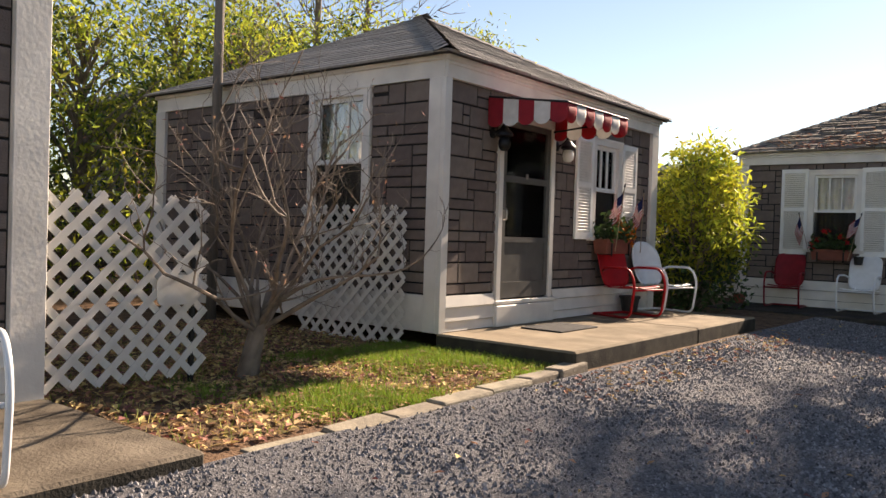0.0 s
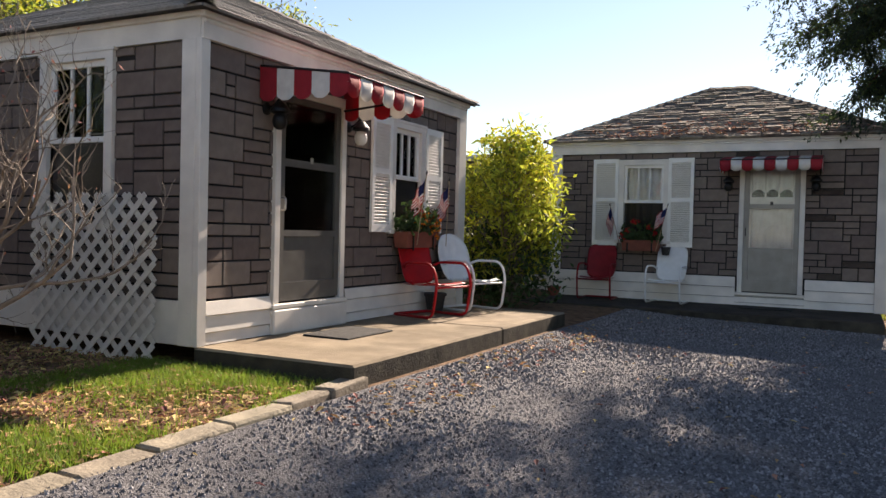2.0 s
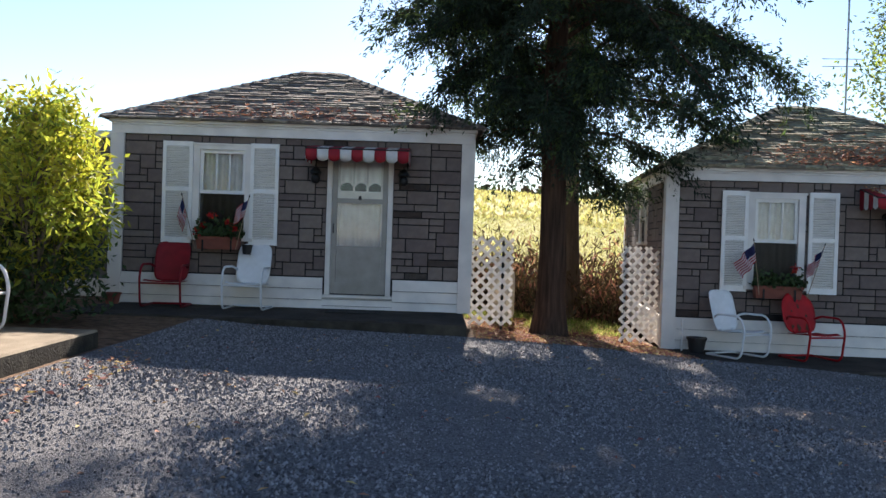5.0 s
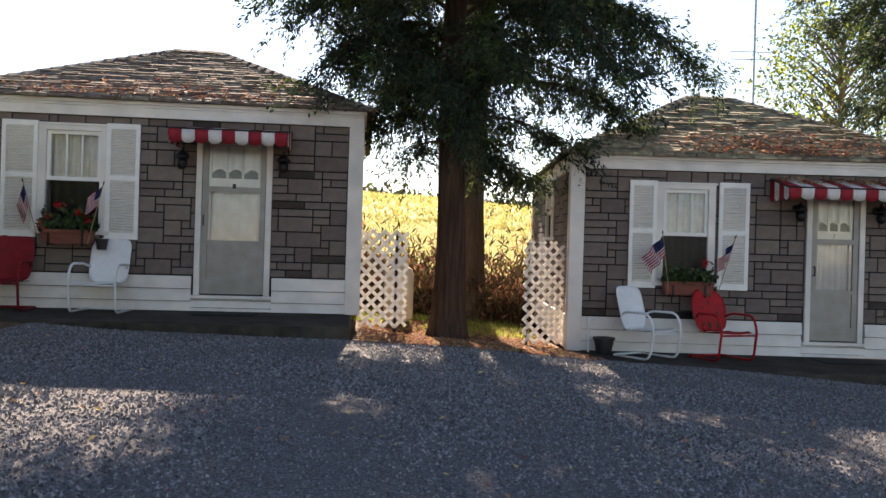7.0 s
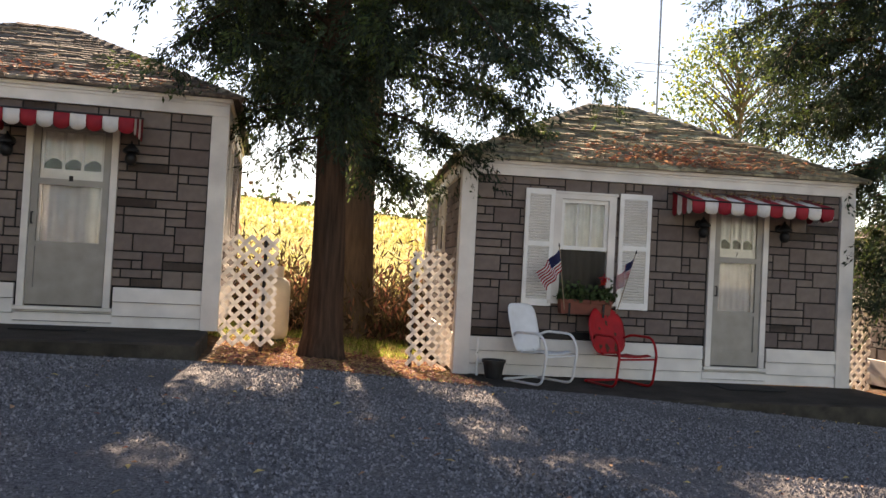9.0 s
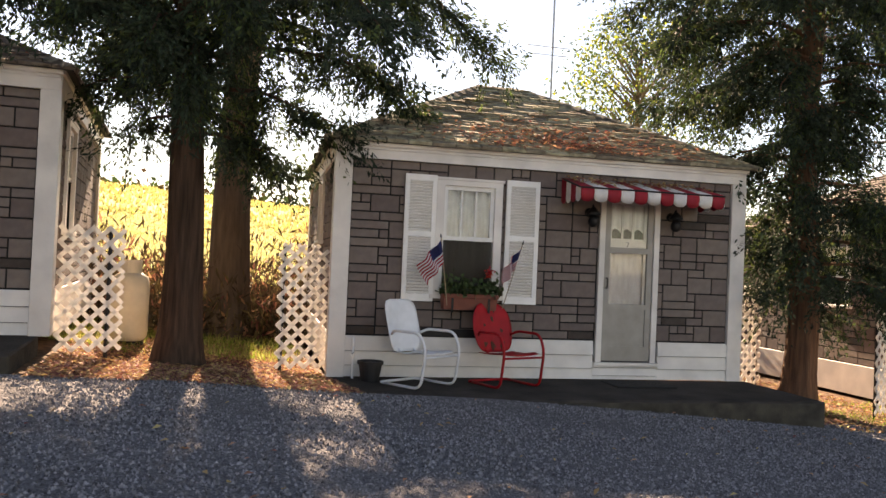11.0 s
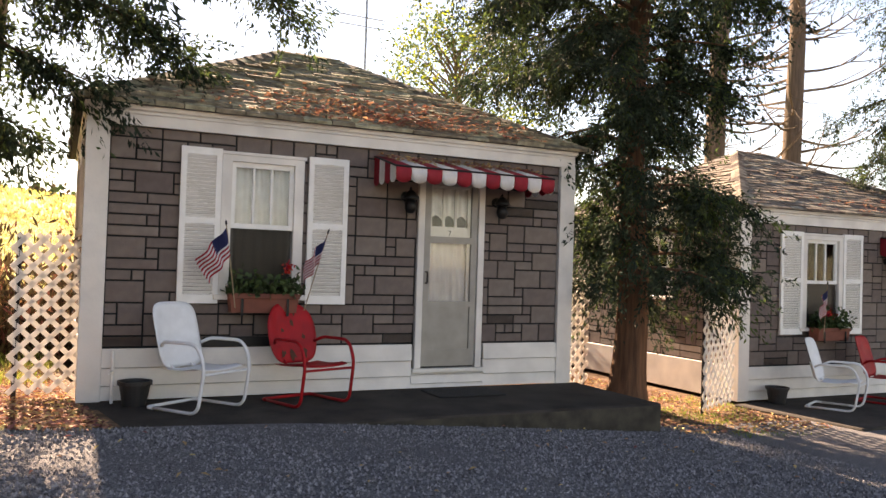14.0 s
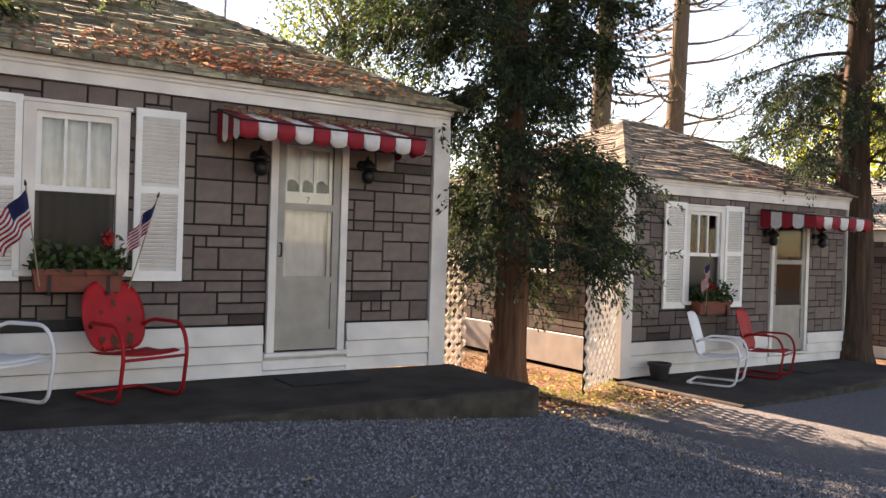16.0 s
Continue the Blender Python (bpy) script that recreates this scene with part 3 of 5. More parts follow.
def cabin(m, W, D, base, top, label, win=None, door=None, side_win=None, side2_win=None, roof=M_SHINGLE_OLD, rise=1.22, dark=False, number="", course=0.125, tab=0.3, curl=0.012, lay=("front", "left"), frieze=0.21, seed=1, fb=0.15):
    """A one-room cabin. Local x runs along the front, y inwards, z up from the foot of the siding."""
    cab = thing("cabin", m, label, "house")
    cb = 0.15
    holes = []
    if win:
        holes.append((win["sash"][0], win["sash"][1], win["z"][0], win["z"][1]))
    if door:
        holes.append((door[0] + 0.01, door[1] - 0.01, door[2], door[3]))
    z0 = base
    H = top + frieze - z0
    fw = part("wall", wall_mesh(BM(), W, H, z0, holes), M_BACKING, cab)
    cut = [(a - fb, b - fb, c, d) for a, b, c, d in holes]
    if "front" in lay:
        PANELS.append((fw, tiling(W - cb - fb, top, cut), (fb, 0, 0)))
    for side, sw, x in (("left", side_win, 0.0), ("right", side2_win, W)):
        hl = [(sw[0], sw[1], sw[2], sw[3])] if sw else []
        pm = pose(0, D, 0, 0, 0, -90) if side == "left" else pose(W, 0, 0, 0, 0, 90)
        o = part("wall", wall_mesh(BM(), D, H, z0, hl), M_BACKING, cab)
        o.matrix_basis = pm
        if side in lay:
            PANELS.append((o, tiling(D - 2 * cb, top, [(a - cb, b - cb, c, d) for a, b, c, d in hl]), (cb, 0, 0)))
        if sw:
            window(cab, "window", sw[0], sw[1], sw[2], sw[3], pm)
        bm = BM()
        box(bm, 0.0, D, -0.03, 0, z0, -0.01, 0.004)
        part("skirt_board", bm, M_WHITE, cab).matrix_basis = pm
        bm = BM()
        box(bm, -0.035, D + 0.035, -0.045, 0.0, top, top + frieze)
        box(bm, -0.06, D + 0.06, -0.075, 0.0, top + frieze - 0.05, top + frieze + 0.002, 0.008)
        part("frieze", bm, M_WHITE, cab).matrix_basis = pm
    bk = part("wall", wall_mesh(BM(), W, H, z0, []), M_PLAIN, cab)
    bk.matrix_basis = pose(W, D, 0, 0, 0, 180)
    # front skirt in lapped boards, broken by the door
    spans = [(fb, door[0] - 0.03), (door[1] + 0.03, W - cb)] if door else [(cb, W - cb)]
    if door:
        spans.append((door[0] - 0.03, door[1] + 0.03))
    for a, b in spans:
        topz = -0.012 if a != door[0] - 0.03 else door[2] - 0.065
        rows = [topz, topz * 0.5 + z0 * 0.5 + 0.06, z0 * 0.72 + topz * 0.28, z0]
        for k in range(3):
            bm = BM()
            p, q = rows[k + 1] + 0.009, rows[k]
            vs = [(a, -0.045 + 0.006 * k - 0.012, p), (b, -0.045 + 0.006 * k - 0.012, p), (b, 0, p), (a, 0, p), (a, -0.035 + 0.004 * k, q), (b, -0.035 + 0.004 * k, q), (b, 0, q), (a, 0, q)]
            vv = [bm.verts.new(x) for x in vs]
            for qd in ((3, 2, 1, 0), (4, 5, 6, 7), (0, 1, 5, 4), (1, 2, 6, 5), (2, 3, 7, 6), (3, 0, 4, 7)):
                bm.faces.new([vv[i] for i in qd])
            part("skirt_board", bm, M_WHITE, cab)
    # corner boards
    for x in (0, W):
        for y in (0, D):
            bm = BM()
            sx, sy = (1 if x == 0 else -1), (1 if y == 0 else -1)
            a, b = sorted((x - 0.05 * sx, x + (fb if x == 0 and y == 0 else cb) * sx))
            c, d = sorted((y - 0.055 * sy, y))
            box(bm, a, b, c, d, z0, top, 0.004)
            a, b = sorted((x - 0.05 * sx, x))
            c, d = sorted((y, y + cb * sy))
            box(bm, a, b, c, d, z0, top, 0.004)
            part("corner_board", bm, M_WHITE, cab)
    bm = BM()
    box(bm, -0.035, W + 0.035, -0.06, 0, top, top + frieze)
    box(bm, -0.065, W + 0.065, -0.095, 0, top + frieze - 0.055, top + frieze + 0.002, 0.01)
    box(bm, -0.03, W + 0.03, -0.075, 0, top + frieze - 0.09, top + frieze - 0.055, 0.008)
    part("frieze", bm, M_WHITE, cab)
    # hip roof
    oh, e = 0.14, top + frieze + 0.01
    hw = min(W, D) / 2 + oh
    ri = [(hw - oh, D / 2, e + rise), (W - hw + oh, D / 2, e + rise)] if W >= D else [(W / 2, hw - oh, e + rise), (W / 2, D - hw + oh, e + rise)]
    if W >= D:
        ext = max(0.0, 0.36 - (ri[1][0] - ri[0][0]) / 2)
        ri = [(ri[0][0] - ext, *ri[0][1:]), (ri[1][0] + ext, *ri[1][1:])]
    A, B, C, E = (-oh, -oh, e), (W + oh, -oh, e), (W + oh, D + oh, e), (-oh, D + oh, e)
    if W >= D:
        slopes = {"front": (A, B, ri[1], ri[0]), "right": (B, C, ri[1], ri[1]), "back": (C, E, ri[0], ri[1]), "left": (E, A, ri[0], ri[0])}
    else:
        slopes = {"front": (A, B, ri[0], ri[0]), "right": (B, C, ri[1], ri[0]), "back": (C, E, ri[1], ri[1]), "left": (E, A, ri[0], ri[1])}
    bm = BM()
    t = 0.016
    vs = [bm.verts.new(p) for p in (A, B, C, E)]
    lo = [bm.verts.new((p[0], p[1], p[2] - t)) for p in (A, B, C, E)]
    rv = [bm.verts.new(p) for p in ri]
    if W >= D:
        fs = [(vs[0], vs[1], rv[1], rv[0]), (vs[1], vs[2], rv[1]), (vs[2], vs[3], rv[0], rv[1]), (vs[3], vs[0], rv[0])]
    else:
        fs = [(vs[0], vs[1], rv[0]), (vs[1], vs[2], rv[1], rv[0]), (vs[2], vs[3], rv[1]), (vs[3], vs[0], rv[0], rv[1])]
    fs += [tuple(lo[::-1])] + [(lo[i], lo[(i + 1) % 4], vs[(i + 1) % 4], vs[i]) for i in range(4)]
    for f in fs:
        bm.faces.new(f)
    rf = part("roof", bm, M_ROOFDARK, cab, "hipped shingle roof")
    for k, (s, q) in enumerate(slopes.items()):
        shingles("shingles", rf, q, roof, course, tab, seed * 10 + k, 0.012, curl)
    bm = BM()
    caps = [(A, ri[0]), (B, ri[1]), (ri[0], ri[1])] if W >= D else [(A, ri[0]), (B, ri[0]), (ri[0], ri[1])]
    for p, q in caps:
        p, q = Vector(p), Vector(q)
        nn = max(2, int((q - p).length / 0.2))
        for i in range(nn):
            c = p.lerp(q, (i + 0.5) / nn) + Vector((0, 0, 0.02))
            dr = (q - p).normalized()
            sd = dr.cross(Vector((0, 0, 1))).normalized()
            o = [bm.verts.new(c + dr * u * 0.13 + sd * s * 0.12 + Vector((0, 0, z))) for u, s, z in ((-1, -1, -0.03), (-1, 0, 0.028), (-1, 1, -0.03), (1, 1, -0.045), (1, 0, 0.012), (1, -1, -0.045))]
            bm.faces.new((o[0], o[1], o[4], o[5]))
            bm.faces.new((o[1], o[2], o[3], o[4]))
    tagged(part("ridge_cap", bm, roof, rf), kind="stuff")
    if win:
        window(cab, "window", win["sash"][0], win["sash"][1], win["z"][0], win["z"][1])
        for s in win["shut"]:
            shutter(cab, s[0], s[1], win["sz"][0], win["sz"][1])
    if door:
        screen_door(cab, door[0], door[1], door[2], door[3], dark, number)
    # near-black block stands in for the unlit room behind the curtains
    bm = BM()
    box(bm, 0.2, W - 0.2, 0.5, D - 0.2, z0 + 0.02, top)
    part("dark_interior_box", bm, M_ROOM_DARK, cab)
    return cab


B_WIN = dict(sash=(1.262, 1.93), z=(0.53, 1.82), shut=((0.726, 1.165), (2.01, 2.425)), sz=(0.44, 1.925))


def scaled(d, s, dx=0.0):
    return dict(sash=tuple(a * s + dx for a in d["sash"]), z=d["z"], shut=tuple((a * s + dx, b * s + dx) for a, b in d["shut"]), sz=d["sz"])


CAB_A = pose(-4.41, 5.46, 1.073, 0, 0, 90)
A_WIN = dict(sash=(2.89, 3.48), z=(0.60, 1.74), shut=((2.38, 2.79), (3.58, 4.0)), sz=(0.57, 1.81))
cabin(CAB_A @ pose(-0.08, 0, 0), 4.71, 4.74, -0.36, 2.05, "grey-sided cabin with white trim and hipped grey roof", scaled(A_WIN, 1.0, 0.08), (0.88, 1.98, -0.07, 1.79), side_win=(4.74 - 1.74, 4.74 - 1.02, 0.58, 1.97), roof=M_SHINGLE_NEW, dark=True, course=0.12, tab=0.9, curl=0.003, lay=("front", "left"), seed=2, fb=0.05)
CAB_B = pose(-4.576, 14.34, 1.055)
cabin(CAB_B, 5.25, 4.75, -0.47, 2.02, "grey-sided cabin with white shutters and worn roof", B_WIN, (3.14, 4.11, -0.235, 1.80), side2_win=(0.85, 1.5, 0.62, 1.8), roof=M_SHINGLE_OLD, lay=("front", "right"), curl=0.025, seed=3)
CAB_C = pose(3.62, 14.42, 0.64, 0, 0, -6)
C_WIN = dict(sash=(1.245, 1.86), z=(0.49, 1.78), shut=((0.77, 1.145), (2.0, 2.415)), sz=(0.408, 1.885))
cabin(CAB_C, 5.16, 4.75, -0.485, 2.03, "grey-sided cabin with mossy roof and white shutters", C_WIN, (3.215, 4.02, -0.25, 1.78), side_win=(2.2, 2.8, 1.10, 1.90), roof=M_SHINGLE_MOSS, rise=1.29, frieze=0.19, number="7", lay=("front", "left", "right"), curl=0.035, seed=4)
CAB_D = pose(11.93, 13.93, 0.209, 0, 0, -6.5)
cabin(CAB_D, 5.3, 4.75, -0.48, 2.02, "grey-sided cabin beside a dense cedar tree", B_WIN, (3.14, 4.11, -0.27, 1.80), side_win=(2.6, 3.3, 0.9, 1.75), roof=M_SHINGLE_OLD, lay=("front", "left"), curl=0.02, seed=5)
CAB_Z = pose(-4.41, -2.97, 0.98, 0, 0, 90)
cabin(CAB_Z, 4.62, 4.74, -0.42, 2.05, "grey-sided cabin with white corner boards", A_WIN, (0.80, 1.88, -0.07, 1.79), roof=M_SHINGLE_NEW, dark=True, course=0.12, tab=0.9, curl=0.003, lay=("front",), seed=6)
CAB_E = pose(19.6, 12.6, -0.25)
cabin(CAB_E, 5.3, 4.75, -0.5, 2.0, "brown-sided cabin with a pale roof", B_WIN, (3.14, 4.11, -0.27, 1.80), roof=M_SHINGLE_NEW, lay=("front", "left"), seed=7)

# low link wall between the first two cabins
lk = thing("link_building", pose(0, 0, 0), "plain grey link between two cabins", "building")
bm = BM()
box(bm, -9.5, -4.66, 15.6, 17.5, 0.85, 3.12)
part("wall", bm, M_PLAIN, lk)
bm = BM()
box(bm, -9.5, -4.66, 15.56, 17.5, 0.4, 0.85, 0.01)
part("skirt_board", bm, M_WHITE, lk)
bm = BM()
box(bm, -9.6, -4.66, 15.4, 17.6, 3.12, 3.24, 0.01)
part("roof", bm, M_WHITE, lk)


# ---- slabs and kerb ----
# darker concrete for the upright slab faces
M_EDGE = mat("edge_concrete", (0.085, 0.075, 0.058), 0.95, col2=(0.04, 0.036, 0.03), scale=6, detail=9, bump=0.5, bscale=60, stain=0.4, spec=0.15)


def slab(name, x0, x1, y0, y1, z0, z1, m, label, split=(), at=Matrix.Identity(4)):
    s = thing(name, at, label, "slab", kind="structure")
    ys = [y0, *split, y1]
    for a, b in zip(ys, ys[1:]):
        bm = BM()
        box(bm, x0, x1, a + 0.004, b - 0.004, z0, z1, 0.018)
        for v in bm.verts:
            v.co += Vector((noise.noise(v.co * 3) * 0.006, noise.noise(v.co * 3 + Vector((9, 0, 0))) * 0.006, 0))
        bm.normal_update()
        # upright faces take the edge material, the top keeps its own
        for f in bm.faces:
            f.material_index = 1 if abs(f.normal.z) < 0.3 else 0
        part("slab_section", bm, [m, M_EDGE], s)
    return s


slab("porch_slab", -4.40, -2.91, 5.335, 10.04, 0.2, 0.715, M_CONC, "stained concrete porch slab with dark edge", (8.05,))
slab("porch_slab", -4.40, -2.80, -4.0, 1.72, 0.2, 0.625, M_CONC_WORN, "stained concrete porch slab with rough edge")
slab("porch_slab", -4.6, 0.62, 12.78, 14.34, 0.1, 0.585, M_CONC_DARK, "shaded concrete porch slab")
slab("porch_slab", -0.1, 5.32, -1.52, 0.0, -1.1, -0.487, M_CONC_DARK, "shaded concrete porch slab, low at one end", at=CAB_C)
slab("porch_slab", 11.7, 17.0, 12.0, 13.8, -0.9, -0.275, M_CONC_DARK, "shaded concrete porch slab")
kerb = thing("kerb", pose(0, 0, 0), "row of rough flat edging stones", "kerb", kind="structure")
y = 1.98
while y < 5.28:
    ln = rng.uniform(0.42, 0.62)
    bm = BM()
    box(bm, -0.085, 0.085, 0.008, ln - 0.008, -0.12, 0.055, 0.014)
    for v in bm.verts:
        v.co += Vector((rng.uniform(-0.008, 0.008), rng.uniform(-0.006, 0.006), rng.uniform(-0.006, 0.006)))
    s = part("kerb_stone", bm, M_KERB, kerb)
    s.matrix_basis = pose(-2.84 - 0.03 * (y - 2), y, 0.495 + 0.022 * (y - 2), rng.uniform(-1.5, 1.5), rng.uniform(-3, 3), rng.uniform(-2, 2) + 1)
    y += ln
bm = BM()
box(bm, -0.16, 0.16, -0.1, 0.1, -0.06, 0.03, 0.02)
s = part("kerb_stone", bm, M_KERB, kerb)
s.matrix_basis = pose(-2.74, 1.85, 0.49, 2, 3, 24)


# ---- lattice fences ----
def lattice(m, w, h, label, posts=(), cell=0.122, strip=0.047):
    ft = thing("lattice_panel", m, label, "fence", "lattice panels")
    for sg, yy in ((1, 0.0), (-1, 0.009)):
        kmax = int((w + h) / cell) + 1
        for i in range(-kmax, kmax + 1):
            bm = BM()
            c = i * cell * 1.35
            # the strip's middle line is x = c + sg * z, clipped to the panel
            if sg == 1:
                za, zb = max(0, -c), min(h, w - c)
            else:
                za, zb = max(0, c - w), min(h, c)
            if zb - za < 0.03:
                bm.free()
                continue
            a, b = (c + sg * za, za), (c + sg * zb, zb)
            d = Vector((b[0] - a[0], 0, b[1] - a[1])).normalized()
            q = d.cross(Vector((0, 1, 0))) * strip / 2
            vs = []
            for y0 in (yy, yy + 0.008):
                for p, e in ((a, -1), (b, 1)):
                    for s in (1, -1):
                        vs.append(bm.verts.new(Vector((p[0], y0, p[1])) + q * s + d * e * 0.012))
            for f in ((0, 1, 3, 2), (6, 7, 5, 4), (0, 2, 6, 4), (3, 1, 5, 7), (1, 0, 4, 5), (2, 3, 7, 6)):
                bm.faces.new([vs[j] for j in f])
            part("lattice_strip", bm, M_LATTICE, ft)
    for px, p0, p1 in posts:
        bm = BM()
        tube(bm, [(px, 0.03, p0), (px, 0.03, p1)], 0.022, 8)
        part("post", bm, M_BLACK, ft, "dark metal post")
    return ft


lattice(pose(-4.40, 1.72, 0.66, 0, 0, 90), 1.08, 1.17, "white lattice panel beside the bare shrub", ((1.0, -0.25, 1.1),))
lattice(pose(-6.24, 5.275, 0.38, 0, 0, 0), 1.47, 1.52, "white lattice panel against the cabin side")
lattice(pose(0.72, 14.72, 0.40, 0, 0, 0), 0.64, 1.32, "sunlit white lattice panel by the cedar", ((0.5, -0.25, 1.32),))
lattice(pose(3.06, 14.84, 0.20, 0, 0, 2), 0.56, 1.44, "white lattice panel at the cabin corner", ((0.05, -0.3, 1.42),))
lattice(pose(8.98, 14.55, -0.1, 0, 0, 8), 0.85, 1.45, "sunlit white lattice panel behind the cedar", ((0.8, -0.2, 1.45),))
lattice(pose(10.55, 13.35, -0.2, 0, 0, 20), 1.1, 1.5, "sunlit white lattice panel at the cabin corner", ((0.05, -0.3, 1.5),))
lattice(pose(17.1, 13.6, -0.4, 0, 0, 30), 1.1, 1.5, "white lattice panel past the far cabin")


# blank plate fixed to the first panel
bm = BM()
box(bm, -0.006, 0.006, -0.15, 0.15, -0.1, 0.1)
bmesh.ops.bevel(bm, geom=[e for e in bm.edges if abs(e.verts[0].co.x - e.verts[1].co.x) > 0.005], offset=0.045, segments=4, affect="EDGES", profile=0.5)
tagged(obj("sign_plate", bm, M_LATTICE), "blank white plate fixed to the lattice", "sign").matrix_basis = pose(-4.382, 2.575, 1.225)


# ---- awnings ----
def awning(m, w, proj, drop, label, val=0.17, n=9, back_h=0.0):
    """A striped canvas awning; local x along the wall, -y outwards, z down from its fixing."""
    aw = thing("awning", m, label, "awning", "door awnings")
    fr = BM()
    tube(fr, [(0, -0.01, -0.01), (0, -proj, -drop - 0.01), (w, -proj, -drop - 0.01), (w, -0.01, -0.01)], 0.011, 6)
    for x in (0.02, w - 0.02):
        tube(fr, [(x, -proj + 0.02, -drop - 0.02), (x, -0.02, -drop - 0.1)], 0.011, 6)
    part("frame", fr, M_BLACK, aw, "dark metal awning frame")
    for k in range(n):
        x0, x1 = w * k / n, w * (k + 1) / n
        bm = BM()
        rows = []
        for j in range(7):
            u = j / 6
            x = x0 + (x1 - x0) * u
            sc = val * (0.78 + 0.22 * math.sin(math.pi * u) ** 0.6)
            sag = 0.008 * math.sin(math.pi * u)
            rows.append([bm.verts.new(p) for p in ((x, 0, 0), (x, -proj * 0.5, -drop * 0.5 - sag), (x, -proj, -drop), (x, -proj - 0.006, -drop - sc * 0.5), (x, -proj + 0.006, -drop - sc))])
        for a, b in zip(rows, rows[1:]):
            for i in range(4):
                bm.faces.new((a[i], a[i + 1], b[i + 1], b[i]))
        solid(bm, 0.003)
        part("stripe", bm, M_RED if k % 2 == 0 else M_CANVAS, aw, "red canvas stripe" if k % 2 == 0 else "white canvas stripe", True)
    ns = 5 if proj > 0.8 else 4
    for x in (0, w):
        for k in range(ns):
            bm = BM()
            rows = []
            for j in range(6):
                u = (k + j / 5) / ns
                sc = val * (0.78 + 0.22 * math.sin(math.pi * j / 5) ** 0.6)
                rows.append([bm.verts.new((x, -proj * u, -drop * u)), bm.verts.new((x, -proj * u, -drop * max(u, 0.55) - sc * 0.5 - 0.0)), bm.verts.new((x, -proj * u, -drop - sc))])
            for a, b in zip(rows, rows[1:]):
                for i in range(2):
                    bm.faces.new((a[i], a[i + 1], b[i + 1], b[i]))
            solid(bm, 0.003)
            part("side_stripe", bm, M_RED if k % 2 == 0 else M_CANVAS, aw)
    return aw


awning(CAB_A @ pose(0.59, -0.03, 1.98), 1.27, 0.90, 0.12, "red and white striped door awning", 0.2, 7)
awning(CAB_B @ pose(2.90, -0.03, 1.93), 1.45, 0.58, 0.09, "red and white striped door awning", 0.19, 9)
awning(CAB_C @ pose(2.70, -0.03, 1.96), 1.84, 0.60, 0.15, "red and white striped awning with leaves on top", 0.17, 11)
awning(CAB_D @ pose(2.85, -0.03, 1.92), 1.45, 0.90, 0.10, "red and white striped door awning", 0.2, 7)


def sconce(m, white=True):
    s = thing("wall_lamp", m, "black carriage lamp with milk-glass globe", "wall lamp", "door lamps")
    bm = BM()
    lathe(bm, [(0.055, 0), (0.055, 0.012), (0.02, 0.03)], 14)
    bmesh.ops.rotate(bm, verts=bm.verts[:], matrix=Matrix.Rotation(radians(90), 3, "X"))
    part("backplate", bm, M_BLACK, s)
    bm = BM()
    tube(bm, bend([(0, -0.02, 0), (0, -0.1, 0.03), (0, -0.15, 0.10), (0, -0.15, 0.02)], 4, 0.05), 0.01, 8)
    part("arm", bm, M_BLACK, s)
    bm = BM()
    lathe(bm, [(0.012, 0.06), (0.03, 0.05), (0.085, -0.01), (0.09, -0.035), (0.055, -0.05)], 16, (0, -0.15, 0))
    part("cap", bm, M_BLACK, s)
    bm = BM()
    lathe(bm, [(0.045, -0.05), (0.062, -0.09), (0.066, -0.12), (0.055, -0.16), (0.03, -0.185)], 16, (0, -0.15, 0))
    part("globe", bm, M_GLOBE if white else M_BLACK, s, "milk-glass globe" if white else "smoked globe", True)
    return s


for cm, us, z, wh in ((CAB_A, (0.70, 1.98), 1.62, (False, True)), (CAB_B, (2.98, 4.26), 1.55, (False, False)), (CAB_C, (3.07, 4.17), 1.56, (False, False)), (CAB_D, (3.0, 4.27), 1.55, (False, False))):
    for u, k in zip(us, wh):
        sconce(cm @ pose(u, -0.012, z), k)


